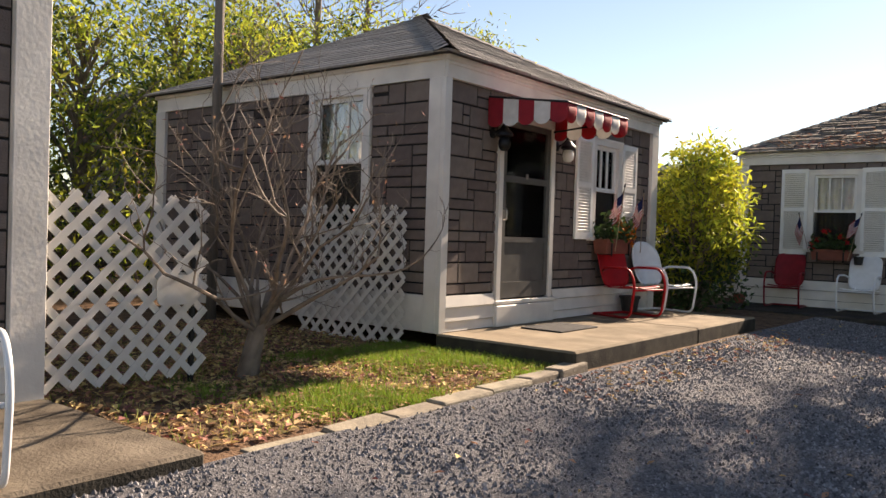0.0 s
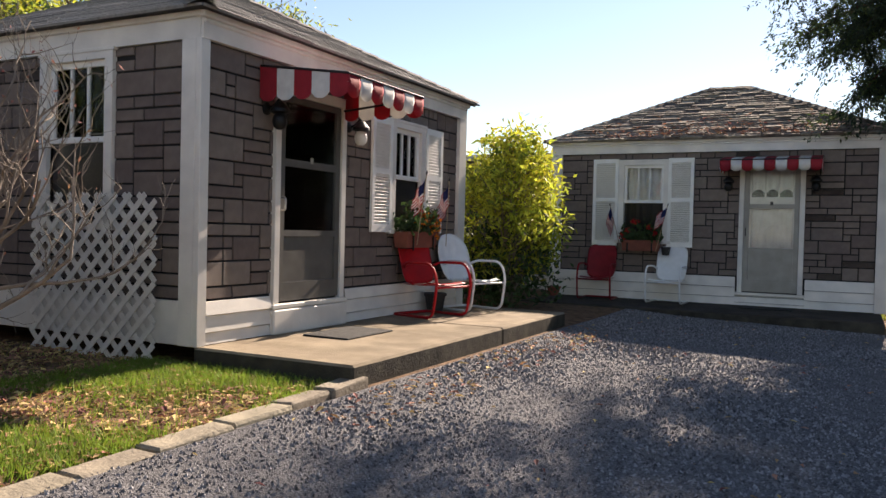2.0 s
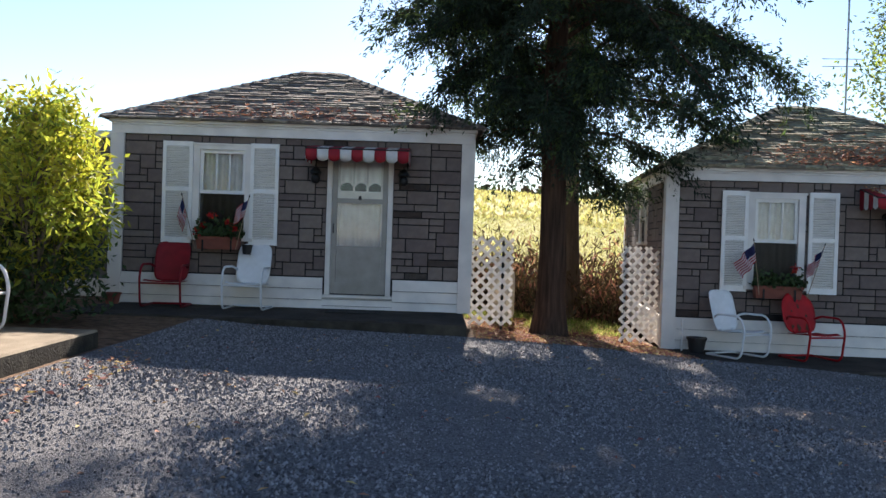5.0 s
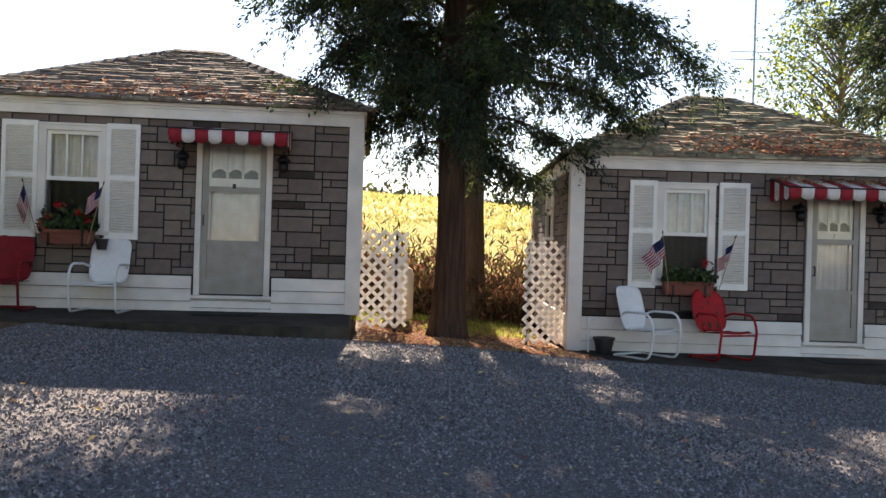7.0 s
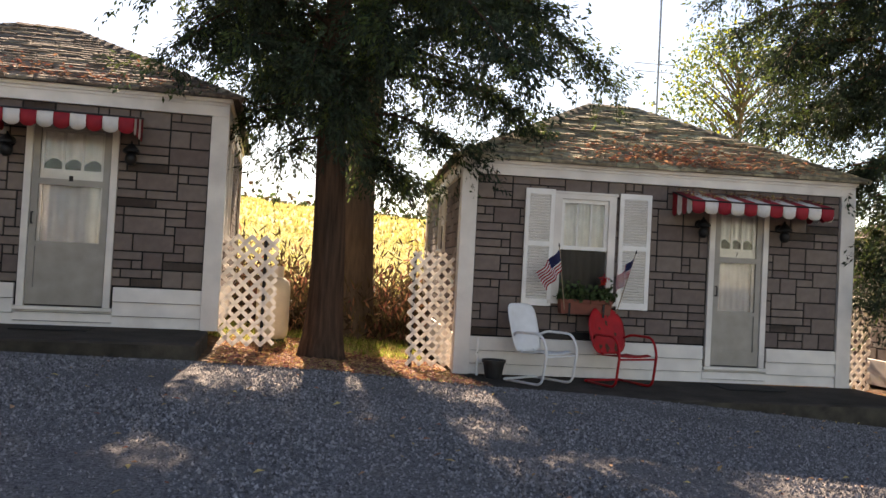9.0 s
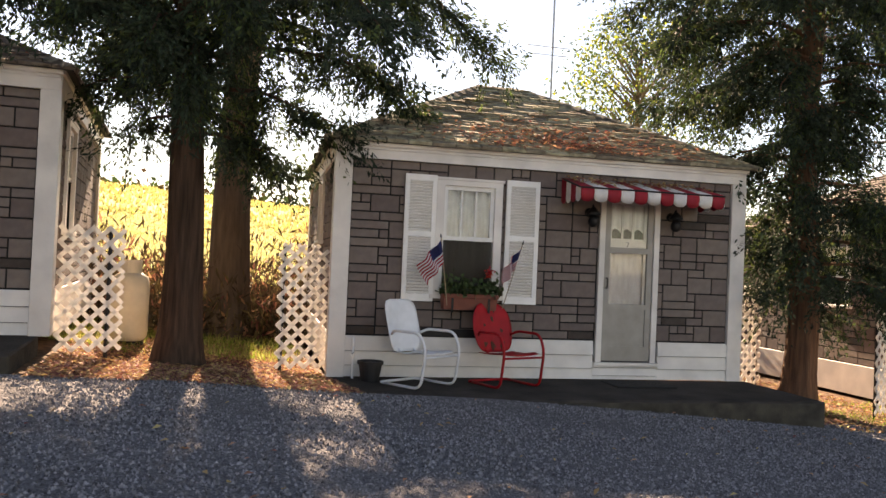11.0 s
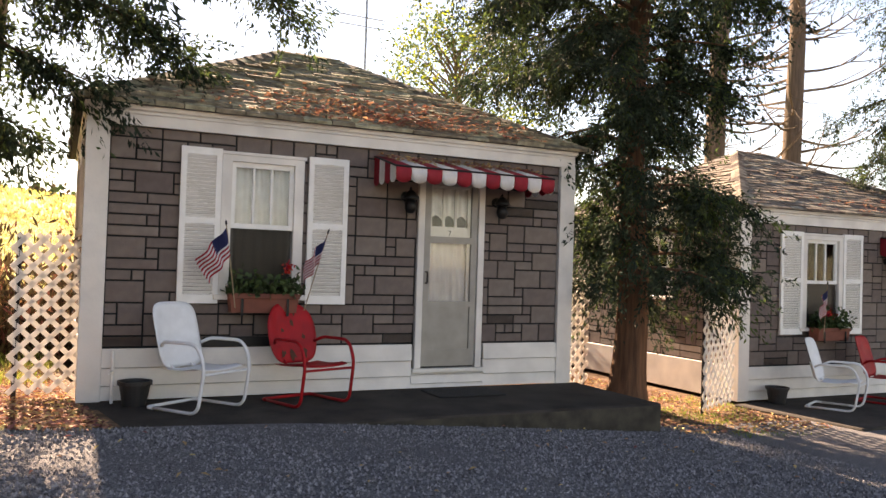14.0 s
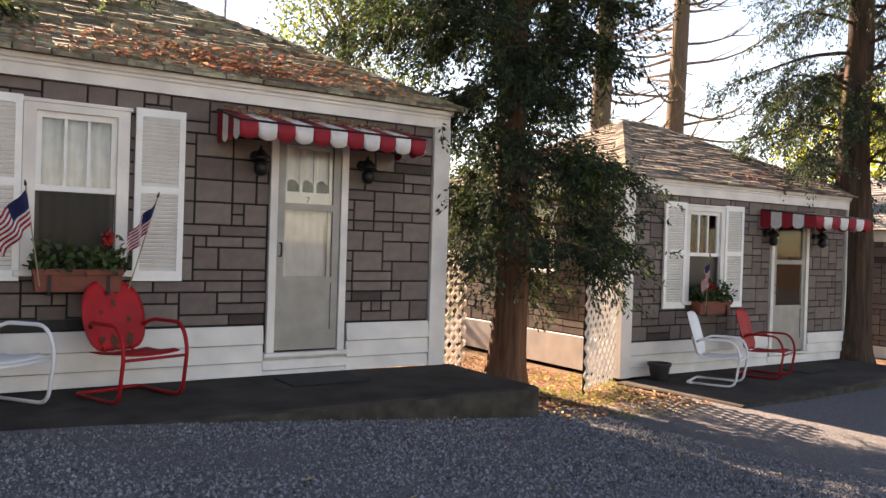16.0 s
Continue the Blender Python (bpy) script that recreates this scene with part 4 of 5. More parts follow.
# ---- chairs ----
def lawn_chair(m, paint, square, label, rust=False):
    """A steel lawn chair: pressed back and seat on a sprung tube frame; faces -y."""
    ch = thing("lawn_chair", m, label, "chair", "steel lawn chairs")
    for x in (-0.275, 0.275):
        bm = BM()
        tube(bm, bend([(x * 0.82, 0.20, 0.55), (x, 0.12, 0.595), (x, -0.27, 0.60), (x, -0.36, 0.42), (x, -0.30, 0.018), (x, 0.22, 0.018)], 6, 0.10), 0.0155, 8)
        part("arm_and_leg", bm, paint, ch, smooth=True)
    bm = BM()
    tube(bm, bend([(-0.275, 0.22, 0.018), (-0.275, 0.30, 0.018), (0.275, 0.30, 0.018), (0.275, 0.22, 0.018)], 4, 0.06), 0.0155, 8)
    part("base_bar", bm, paint, ch, smooth=True)
    bm = BM()
    tube(bm, [(-0.275, -0.335, 0.345), (0.275, -0.335, 0.345)], 0.012, 8)
    part("cross_bar", bm, paint, ch, smooth=True)
    bm = BM()
    n = 12
    rows = []
    for j in range(n + 1):
        v = j / n
        row = []
        for i in range(n + 1):
            u = i / n * 2 - 1
            y = -0.30 + v * 0.46
            z = 0.395 - 0.05 * v + 0.018 * u * u - 0.02 * math.sin(math.pi * v) - (0.03 * (1 - v / 0.15) if v < 0.15 else 0)
            row.append(bm.verts.new((u * 0.245, y, z)))
        rows.append(row)
    for a, b in zip(rows, rows[1:]):
        for i in range(n):
            bm.faces.new((a[i], a[i + 1], b[i + 1], b[i]))
    solid(bm, 0.006)
    part("seat", bm, paint, ch, smooth=True)
    bm = BM()
    rows = []
    n = 16
    for j in range(n + 1):
        v = j / n * 2 - 1
        row = []
        for i in range(n + 1):
            u = i / n * 2 - 1
            ex = 5.0 if square or v < 0 else 2.3
            e = (abs(u) ** ex + abs(v) ** ex) ** (1 / ex)
            mx = max(abs(u), abs(v))
            k = mx / e if e > 1e-6 else 1
            uu, vv = u * k, v * k
            wd = (0.25 if square else 0.272) * (1 - (0.04 if square else 0.2) * max(0.0, -vv) ** 2)
            h = 0.285
            flute = 0.004 * math.cos(uu * 12) if not square else 0.0
            cz = 0.635 + vv * h
            cy = 0.20 + (cz - 0.36) * 0.30 - 0.035 * (uu * uu) + flute
            row.append(bm.verts.new((uu * wd, cy, cz)))
        rows.append(row)
    for a, b in zip(rows, rows[1:]):
        for i in range(n):
            bm.faces.new((a[i], a[i + 1], b[i + 1], b[i]))
    solid(bm, 0.006)
    back = part("backrest", bm, paint, ch, smooth=True)
    for x in (-0.12, 0.12):
        bm = BM()
        tube(bm, [(x, 0.15, 0.345), (x, 0.225, 0.40), (x, 0.285, 0.60)], 0.012, 6)
        part("back_brace", bm, paint, ch)
    if rust:
        for (a, b, r) in ((0.02, 0.72, 0.035), (-0.10, 0.66, 0.03), (0.13, 0.60, 0.028), (0.05, 0.80, 0.022), (0.0, 0.43, 0.06), (-0.12, 0.44, 0.05), (0.12, 0.43, 0.05)):
            bm = BM()
            ring = []
            for k in range(11):
                rr = r * rng.uniform(0.4, 1.2)
                x, z = a + rr * 0.7 * math.cos(k * math.tau / 11), b + rr * math.sin(k * math.tau / 11)
                u = x / 0.245
                ring.append(bm.verts.new((x, 0.20 + (z - 0.36) * 0.30 - 0.035 * u * u + 0.004 * math.cos(u * 12) - 0.013, z)))
            bm.faces.new(ring)
            part("rust_patch", bm, M_RUST, back, "flaking rust patch")
    return ch


lawn_chair(pose(-4.0, 8.55, 0.715, 0, 0, 74), M_REDMET, True, "red steel lawn chair on the sunlit slab")
lawn_chair(pose(-3.98, 9.5, 0.715, 0, 0, 72), M_WHITEMET, False, "white steel lawn chair with round back")
lawn_chair(pose(-3.62, 13.93, 0.585, 0, 0, 3), M_REDDARK, True, "dark red steel lawn chair with square back")
lawn_chair(pose(-2.46, 13.93, 0.585, 0, 0, -3), M_WHITEMET, True, "white steel lawn chair against the cabin")
lawn_chair(pose(4.46, 13.76, 0.153, 0, 0, 30), M_WHITEMET, True, "white steel lawn chair on the shaded slab")
lawn_chair(pose(5.46, 13.70, 0.153, 0, 0, 14), M_REDMET, False, "bright red lawn chair with rust patches", True)
lawn_chair(pose(12.80, 13.05, -0.275, 0, 0, 20), M_WHITEMET, True, "white steel lawn chair on the far slab")
lawn_chair(pose(14.0, 13.05, -0.275, 0, 0, 12), M_REDMET, True, "faded red steel lawn chair on the far slab")
lawn_chair(pose(-3.15, 0.62, 0.625, 0, 0, 80), M_WHITEMET, False, "white steel lawn chair on the slab")


# ---- planters, flags, pots ----
def planter(m, w, flowers, label, size=1.0):
    p = thing("window_box", m, label, "planter", "window boxes")
    bm = BM()
    h, d = 0.18, 0.19
    o = [(-w / 2 + 0.02, 0.02, 0), (w / 2 - 0.02, 0.02, 0), (w / 2 - 0.02, d - 0.02, 0), (-w / 2 + 0.02, d - 0.02, 0)]
    t = [(-w / 2, 0, h), (w / 2, 0, h), (w / 2, d, h), (-w / 2, d, h)]
    k = [(-w / 2 + 0.02, 0.02, h), (w / 2 - 0.02, 0.02, h), (w / 2 - 0.02, d - 0.02, h), (-w / 2 + 0.02, d - 0.02, h)]
    s = [(x, y, h - 0.03) for x, y, z in k]
    V = [[bm.verts.new(q) for q in ring] for ring in (o, t, k, s)]
    bm.faces.new(V[0][::-1])
    for a, b in zip(V, V[1:]):
        for i in range(4):
            bm.faces.new((a[i], a[(i + 1) % 4], b[(i + 1) % 4], b[i]))
    bm.faces.new(V[3])
    part("box", bm, M_TERRA, p)
    bm = BM()
    box(bm, -w / 2 - 0.008, w / 2 + 0.008, -0.008, 0.004, h - 0.045, h + 0.004, 0.004)
    part("rim", bm, M_TERRA, p)
    for x in (-w * 0.33, w * 0.33):
        bm = BM()
        box(bm, x - 0.012, x + 0.012, -0.014, d, -0.012, 0.0)
        box(bm, x - 0.012, x + 0.012, -0.014, -0.004, -0.03, h * 0.75)
        part("bracket", bm, M_BLACK, p)
    n = int(420 * size)
    c = np.stack([nrg.uniform(-w / 2 - 0.02, w / 2 + 0.02, n), nrg.uniform(-0.04, d, n), h + np.abs(nrg.normal(0.0, 0.10 * size, n))], 1)
    leaf_mesh("foliage", c, 0.07, 0.06, M_DARKLEAF, p)
    for mt, x, z in flowers:
        c = np.array([x, 0.03, h + z]) + nrg.normal(0, 0.032 if mt is M_ORANGE else 0.022, (60, 3))
        leaf_mesh("flower_head", c, 0.035, 0.03, mt, p)
    return p


planter(CAB_A @ pose(3.20, -0.24, 0.40), 0.72, [(M_ORANGE, -0.05, 0.10), (M_ORANGE, 0.22, 0.06), (M_ORANGE, 0.32, -0.02), (M_ORANGE, 0.12, 0.02), (M_PETAL, -0.08, 0.24), (M_ORANGE, 0.38, 0.10), (M_ORANGE, 0.28, 0.16), (M_ORANGE, 0.05, 0.17), (M_ORANGE, 0.34, 0.02)], "terracotta window box with orange flowers", 1.2)
planter(CAB_B @ pose(1.60, -0.24, 0.36), 0.62, [(M_PETAL, -0.22, 0.16), (M_PETAL, 0.24, 0.12), (M_PETAL, -0.1, 0.30), (M_PETAL, 0.15, 0.22), (M_PETAL, -0.28, 0.06)], "terracotta window box with red geraniums", 1.1)
planter(CAB_C @ pose(1.56, -0.24, 0.33), 0.66, [(M_PETAL, 0.22, 0.26)], "terracotta window box with dark leaves", 0.8)
planter(CAB_D @ pose(1.62, -0.24, 0.36), 0.66, [(M_PETAL, -0.1, 0.22), (M_PETAL, -0.05, 0.17)], "terracotta window box with red geranium", 1.1)


def flag(m, label, fly=(-0.6, -0.8), size=0.44):
    """A small stick flag: stripes and a blue canton on a hanging cloth."""
    fl = thing("stick_flag", m, label, "flag", "window flags")
    bm = BM()
    tube(bm, [(0, 0, 0), (0, 0, 0.78)], 0.0055, 6)
    part("stick", bm, M_WOODPOLE, fl)
    bm = BM()
    lathe(bm, [(0.004, 0.78), (0.011, 0.79), (0.009, 0.81), (0.002, 0.83)], 8)
    part("finial", bm, M_BLACK, fl)
    bm = BM()
    nu, nv = 16, 13
    hoist = 0.27
    V = []
    for j in range(nv + 1):
        row = []
        for i in range(nu + 1):
            u, v = i / nu * size, j / nv
            w = 0.028 * math.sin(u * 22 + v * 3.0) * min(1.0, u * 8)
            x = fly[0] * u * (1 - 0.25 * v) + 0.4 * w
            y = -w - 0.02 * v
            z = 0.76 - v * hoist + fly[1] * u * (1 - 0.15 * v)
            row.append(bm.verts.new((x, y, z)))
        V.append(row)
    for j in range(nv):
        for i in range(nu):
            f = bm.faces.new((V[j][i], V[j][i + 1], V[j + 1][i + 1], V[j + 1][i]))
            f.material_index = 2 if (i < nu * 0.4 and j < 7) else (0 if j % 2 == 0 else 1)
    solid(bm, 0.0015)
    part("cloth", bm, [M_FLAGRED, M_FLAGWHITE, M_FLAGBLUE], fl, "striped cloth with blue canton")
    return fl


flag(CAB_A @ pose(2.95, -0.30, 0.44, 6, -3, 70), "small striped flag in the window box", (0.46, -0.66), 0.42)
flag(CAB_A @ pose(3.66, -0.30, 0.42, 6, 4, 70), "small striped flag in the window box", (0.46, -0.66), 0.42)
flag(CAB_B @ pose(1.30, -0.28, 0.36, 4, -14, 0), "small striped flag leaning from the box", (-0.35, -0.62), 0.42)
flag(CAB_B @ pose(1.88, -0.28, 0.36, 4, 14, 0), "small striped flag leaning from the box", (-0.40, -0.50), 0.36)
flag(CAB_C @ pose(1.27, -0.28, 0.38, 6, -9, 0), "small striped flag leaning from the box", (-0.62, -0.55), 0.48)
flag(CAB_C @ pose(1.93, -0.28, 0.36, 6, 14, 0), "small striped flag hanging beside the shutter", (-0.26, -0.66), 0.46)
flag(CAB_D @ pose(1.34, -0.28, 0.40, 6, -3, 0), "small striped flag leaning from the box", (-0.25, -0.68), 0.44)


def pot(m, paint, r=0.13, h=0.2, label="black plastic flower pot"):
    p = thing("flower_pot", m, label, "pot")
    bm = BM()
    lathe(bm, [(r * 0.72, 0), (r * 0.95, h * 0.85), (r * 1.06, h * 0.85), (r * 1.06, h), (r * 0.93, h), (r * 0.9, h * 0.88)], 20)
    part("body", bm, paint, p, smooth=False)
    bm = BM()
    lathe(bm, [(r * 0.9, h * 0.84), (r * 0.89, h * 0.87)], 16)
    part("soil", bm, M_SOIL, p)


pot(CAB_C @ pose(0.42, -0.28, -0.487), M_BLACKPOT, 0.14, 0.22)
pot(CAB_B @ pose(0.12, -0.25, -0.47), M_TERRA, 0.12, 0.16, "low terracotta pot at the corner")
pot(CAB_B @ pose(2.03, -0.2, 0.30), M_BLACKPOT, 0.08, 0.14, "small black pot under the shutter")
pot(CAB_D @ pose(0.45, -0.28, -0.475), M_BLACKPOT, 0.15, 0.22)
pot(pose(-4.2, 9.05, 0.715), M_BLACKPOT, 0.13, 0.22)


def doormat(m, label):
    bm = BM()
    box(bm, -0.38, 0.38, -0.24, 0.24, 0.0, 0.014, 0.005)
    tagged(obj("doormat", bm, M_MAT), label, "doormat").matrix_basis = m


doormat(pose(-3.88, 6.75, 0.717, 0, 0, 90), "black rubber doormat on the slab")
doormat(CAB_C @ pose(3.62, -0.42, -0.485), "black rubber doormat before the door")
doormat(pose(-0.95, 13.95, 0.587), "black rubber doormat before the door")
doormat(pose(15.2, 13.0, -0.273), "black rubber doormat before the door")
# step under the first cabin's door
bm = BM()
box(bm, -4.47, -4.33, 6.24, 7.38, 0.715, 0.935, 0.01)
tagged(obj("door_step", bm, M_WHITE), "white painted step under the door", "step", kind="structure")
# standpipe at the third cabin's corner
bm = BM()
tube(bm, [(0.24, -0.13, -0.52), (0.24, -0.13, -0.02)], 0.014, 8)
tube(bm, [(0.24, -0.13, -0.2), (0.21, -0.21, -0.21)], 0.012, 8)
tagged(obj("standpipe", bm, M_WHITE2), "thin white standpipe beside the wall", "pipe").matrix_basis = CAB_C
# antenna above the third cabin's roof
an = thing("antenna", pose(8.3, 18.6, 0.0), "thin roof antenna mast", "antenna")
bm = BM()
tube(bm, [(0, 0, 0), (0, 0, 7.2)], 0.02, 6)
part("mast", bm, M_CHROME, an)
bm = BM()
for k, z in enumerate((5.4, 5.55)):
    tube(bm, [(-0.5, 0, z), (0.35, 0, z + 0.02)], 0.008, 5)
part("rod_array", bm, M_CHROME, an)
# white tank behind the lattice
tk = thing("gas_tank", pose(1.36, 16.7, float(ground_z(1.36, 16.7))) @ Matrix.Diagonal((0.9, 0.9, 0.92, 1)), "upright tan gas tank behind the lattice", "tank")
M_TANK = mat("tan_tank", (0.72, 0.65, 0.50), 0.45, col2=(0.62, 0.55, 0.42), scale=4, stain=0.2)
bm = BM()
lathe(bm, [(0.2, 0.06), (0.25, 0.12), (0.265, 0.2), (0.265, 0.86), (0.24, 0.98), (0.12, 1.06)], 24)
part("body", bm, M_TANK, tk, smooth=True)
bm = BM()
lathe(bm, [(0.15, 1.03), (0.15, 1.2), (0.14, 1.22), (0.13, 1.2), (0.13, 1.05)], 20)
part("collar", bm, M_TANK, tk)
bm = BM()
lathe(bm, [(0.21, -0.05), (0.21, 0.09), (0.19, 0.1)], 20)
part("foot_ring", bm, M_BLACK, tk)
tb2 = BM()
box(tb2, 0.72, 3.42, 12.68, 12.80, 0.12, 0.34, 0.012)
for v in tb2.verts:
    v.co.z += 0.02 * noise.noise(v.co * 2) - 0.03 * (v.co.x - 0.7)
tagged(obj("timber_edging", tb2, M_POLE), "weathered timber edging the gravel", "timber", kind="structure")
bm = BM()
box(bm, 1.03, 1.68, -0.03, 0.0, 0.0, 0.09)
tagged(obj("wall_vent", bm, M_BLACK), "dark low vent opening behind the chairs", "vent").matrix_basis = CAB_C
# pole beside the first cabin
po = thing("utility_pole", pose(-7.72, 5.2, 0.3), "weathered grey wooden pole beside the cabin", "pole")
bm = BM()
tube(bm, [(0, 0, 0), (0.02, 0, 3.5), (0.03, 0, 8.5)], [0.06, 0.056, 0.05], 10)
part("shaft", bm, M_POLE, po, smooth=True)
gy = thing("guy_guard", pose(-9.2, 3.2, 0.5), "yellow plastic guard on a guy wire", "guy wire")
bm = BM()
tube(bm, [(0, 0, 0), (-1.3, 0.3, 2.3)], 0.035, 8)
part("guard", bm, M_GUY, gy)
bm = BM()
tube(bm, [(-1.3, 0.3, 2.3), (-3.4, 0.8, 6.2)], 0.006, 5)
part("wire", bm, M_CHROME, gy)


# ---- trees and shrubs ----
def trunk_pts(x, y, z0, h, lean=(0, 0), n=9):
    return [(x + lean[0] * (k / n) ** 1.3 + 0.03 * math.sin(17 * k / n), y + lean[1] * (k / n) ** 1.3 + 0.03 * math.cos(19 * k / n), z0 + h * k / n) for k in range(n + 1)]


def fluted(bm, pts, rs, seg=20, flute=0.08, seed=0):
    """A tapered trunk with buttressed, fluted sides."""
    rings = []
    for k, (p, r) in enumerate(zip(pts, rs)):
        ring = []
        for i in range(seg):
            a = i * math.tau / seg
            f = 1 + flute * (math.sin(a * 5 + seed) * 0.6 + math.sin(a * 9 + seed * 2 + k * 0.3) * 0.5) * (1.3 if k < 2 else 1.0)
            ring.append(bm.verts.new((p[0] + math.cos(a) * r * f, p[1] + math.sin(a) * r * f, p[2])))
        rings.append(ring)
    for a, b in zip(rings, rings[1:]):
        for i in range(seg):
            bm.faces.new((a[i], a[(i + 1) % seg], b[(i + 1) % seg], b[i]))
    bm.faces.new(rings[-1])
    return bm


def cedar(x, y, label, h, r0, prof, z_low, n_limb, bark, seed, per=150, lean=(0, 0), shape=(1, 1), centre=(0, 0), leaf=(0.075, 0.022), side=None, thin=0.3, high=None):
    """An evergreen: fluted trunk, drooping limbs, and sprays of scale leaves along them. prof: height -> crown radius."""
    r = np.random.default_rng(seed)
    zg = float(ground_z(x, y))
    t = thing("cedar_tree", pose(x, y, zg), label, "tree", "cedars by the cabins")
    pts = trunk_pts(0, 0, -0.15, h, lean, 56)
    rs = [r0 * (1 + 0.75 * math.exp(-k * 0.7)) * (1 - 0.9 * (k / 56) ** 1.1) + 0.01 for k in range(57)]
    part("trunk", fluted(BM(), pts, rs, 24, 0.07, seed), bark, t, smooth=True)
    limbs = BM()
    spots, ways = [], []
    hs, rr = [p[0] for p in prof], [p[1] for p in prof]
    for k in range(n_limb):
        z = z_low + (h - z_low - 0.2) * (k / n_limb) ** 0.9 + r.uniform(-0.15, 0.15)
        a = k * 2.399 + r.uniform(-0.5, 0.5)
        L = float(np.interp(z, hs, rr)) * r.uniform(0.72, 1.15)
        if side and z < side[2]:
            L *= 1 + side[1] * math.cos(a - radians(side[0]))
        if high and z >= high[2]:
            L *= 1 + high[1] * math.cos(a - radians(high[0]))
        if L < 0.15:
            continue
        c = pts[min(56, max(0, int((z + 0.15) / h * 56)))]
        dx, dy = math.cos(a) * shape[0], math.sin(a) * shape[1]
        rise, fall = r.uniform(0.0, 0.45) * L, r.uniform(0.2, 0.6) * L
        ln = []
        for i in range(9):
            u = i / 8
            ln.append(Vector((c[0] + centre[0] * u + dx * L * u + 0.06 * math.sin(i + k), c[1] + centre[1] * u + dy * L * u + 0.06 * math.cos(i * 1.3 + k), z + rise * math.sin(u * 1.9) - fall * u ** 2.2)))
        tube(limbs, ln, [0.034 * (1 - 0.85 * i / 8) * (0.6 + L / 4) for i in range(9)], 5)
        m = int(per * L / 2.0 * r.uniform(0.8, 1.25) * float(np.interp(z, [4.8, 6.5], [1.0, thin])))
        # side sprays: little branchlets that droop from the limb
        for s in range(max(4, m // 9)):
            u = r.uniform(0.22, 1.0) ** 0.8
            i = min(7, int(u * 8))
            p = ln[i].lerp(ln[i + 1], u * 8 - i)
            sd = np.array([r.normal(), r.normal(), r.normal() * 0.7 - 0.95])
            sd += np.array([dx, dy, 0]) * 0.7
            sd /= np.linalg.norm(sd)
            sl = r.uniform(0.25, 0.75)
            q = np.array(p)
            for w in np.linspace(0.1, 1, 9):
                pos = q + sd * sl * w + np.array([0, 0, -0.18 * sl * w * w]) + r.normal(0, 0.022, 3)
                spots.append(pos)
                ways.append(sd + np.array([0, 0, -0.25]))
    part("branchwork", limbs, bark, t)
    spots, ways = np.array(spots), np.array(ways)
    # each spot carries five leaves
    P = np.repeat(spots, 5, 0) + nrg.normal(0, 0.03, (len(spots) * 5, 3))
    Wy = np.repeat(ways, 5, 0)
    # a fifth of the clumps, at random, take the sunlit green
    mi = np.repeat((nrg.random(len(P) // 45 + 1) < 0.2).astype(int), 45)[:len(P)]
    cr = leaf_mesh("crown", P, leaf[0], leaf[1], [M_CEDAR, M_CEDAR_LIT], t, Wy, 1.0, 0.15, mi)
    tagged(cr, "dense drooping dark green sprays")
    return t


TREE1 = cedar(1.97, 14.9, "tall cedar with dark drooping crown", 13.5, 0.205, [(2.6, 0.9), (3.2, 1.8), (4.2, 2.55), (5.5, 2.9), (7.5, 3.3), (10, 2.8), (13.3, 0.3)], 2.75, 200, M_BARK, 11, 520, leaf=(0.08, 0.025), side=(-45, 0.32, 5.6), thin=0.6)
TREE2 = cedar(9.85, 13.95, "cedar with low bushy crown and reddish trunk", 11.5, 0.2, [(1.2, 0.9), (1.8, 1.0), (3.0, 1.0), (4.0, 1.4), (5.5, 2.0), (8, 1.9), (11.3, 0.3)], 1.5, 165, M_BARK_RED, 12, 540, leaf=(0.076, 0.025), side=(-33, 0.38, 3.2), high=(160, 0.3, 3.2))
TREE3 = cedar(17.35, 13.35, "large cedar beyond the far cabin", 12.0, 0.33, [(2.6, 1.0), (3.4, 1.7), (5.0, 2.1), (8, 1.9), (11.8, 0.3)], 3.0, 100, M_BARK, 13, 450)

# second trunk behind the first cedar
zz = float(ground_z(2.7, 18.7))
tb = thing("background_tree", pose(2.70, 18.7, zz), "pale thick trunk behind the cedar", "tree")
part("trunk", fluted(BM(), trunk_pts(0, 0, -0.2, 11, (0.3, 0), 10), [0.46, 0.33, 0.30, 0.28, 0.26, 0.28, 0.25, 0.2, 0.16, 0.12, 0.06], 20, 0.06, 3), M_BARK2, tb, smooth=True)
c = np.concatenate([np.array([math.cos(a) * rr, math.sin(a) * rr, z]) + nrg.normal(0, 0.3, (110, 3)) for a, rr, z in [(nrg.uniform(0, 6.28), nrg.uniform(0.3, 2.2), nrg.uniform(4.3, 10.5)) for _ in range(30)]])
leaf_mesh("crown", c, 0.17, 0.07, [M_CEDAR, M_CEDAR_LIT], tb, droop=0.5, mi=(nrg.random(len(c)) < 0.5).astype(int))


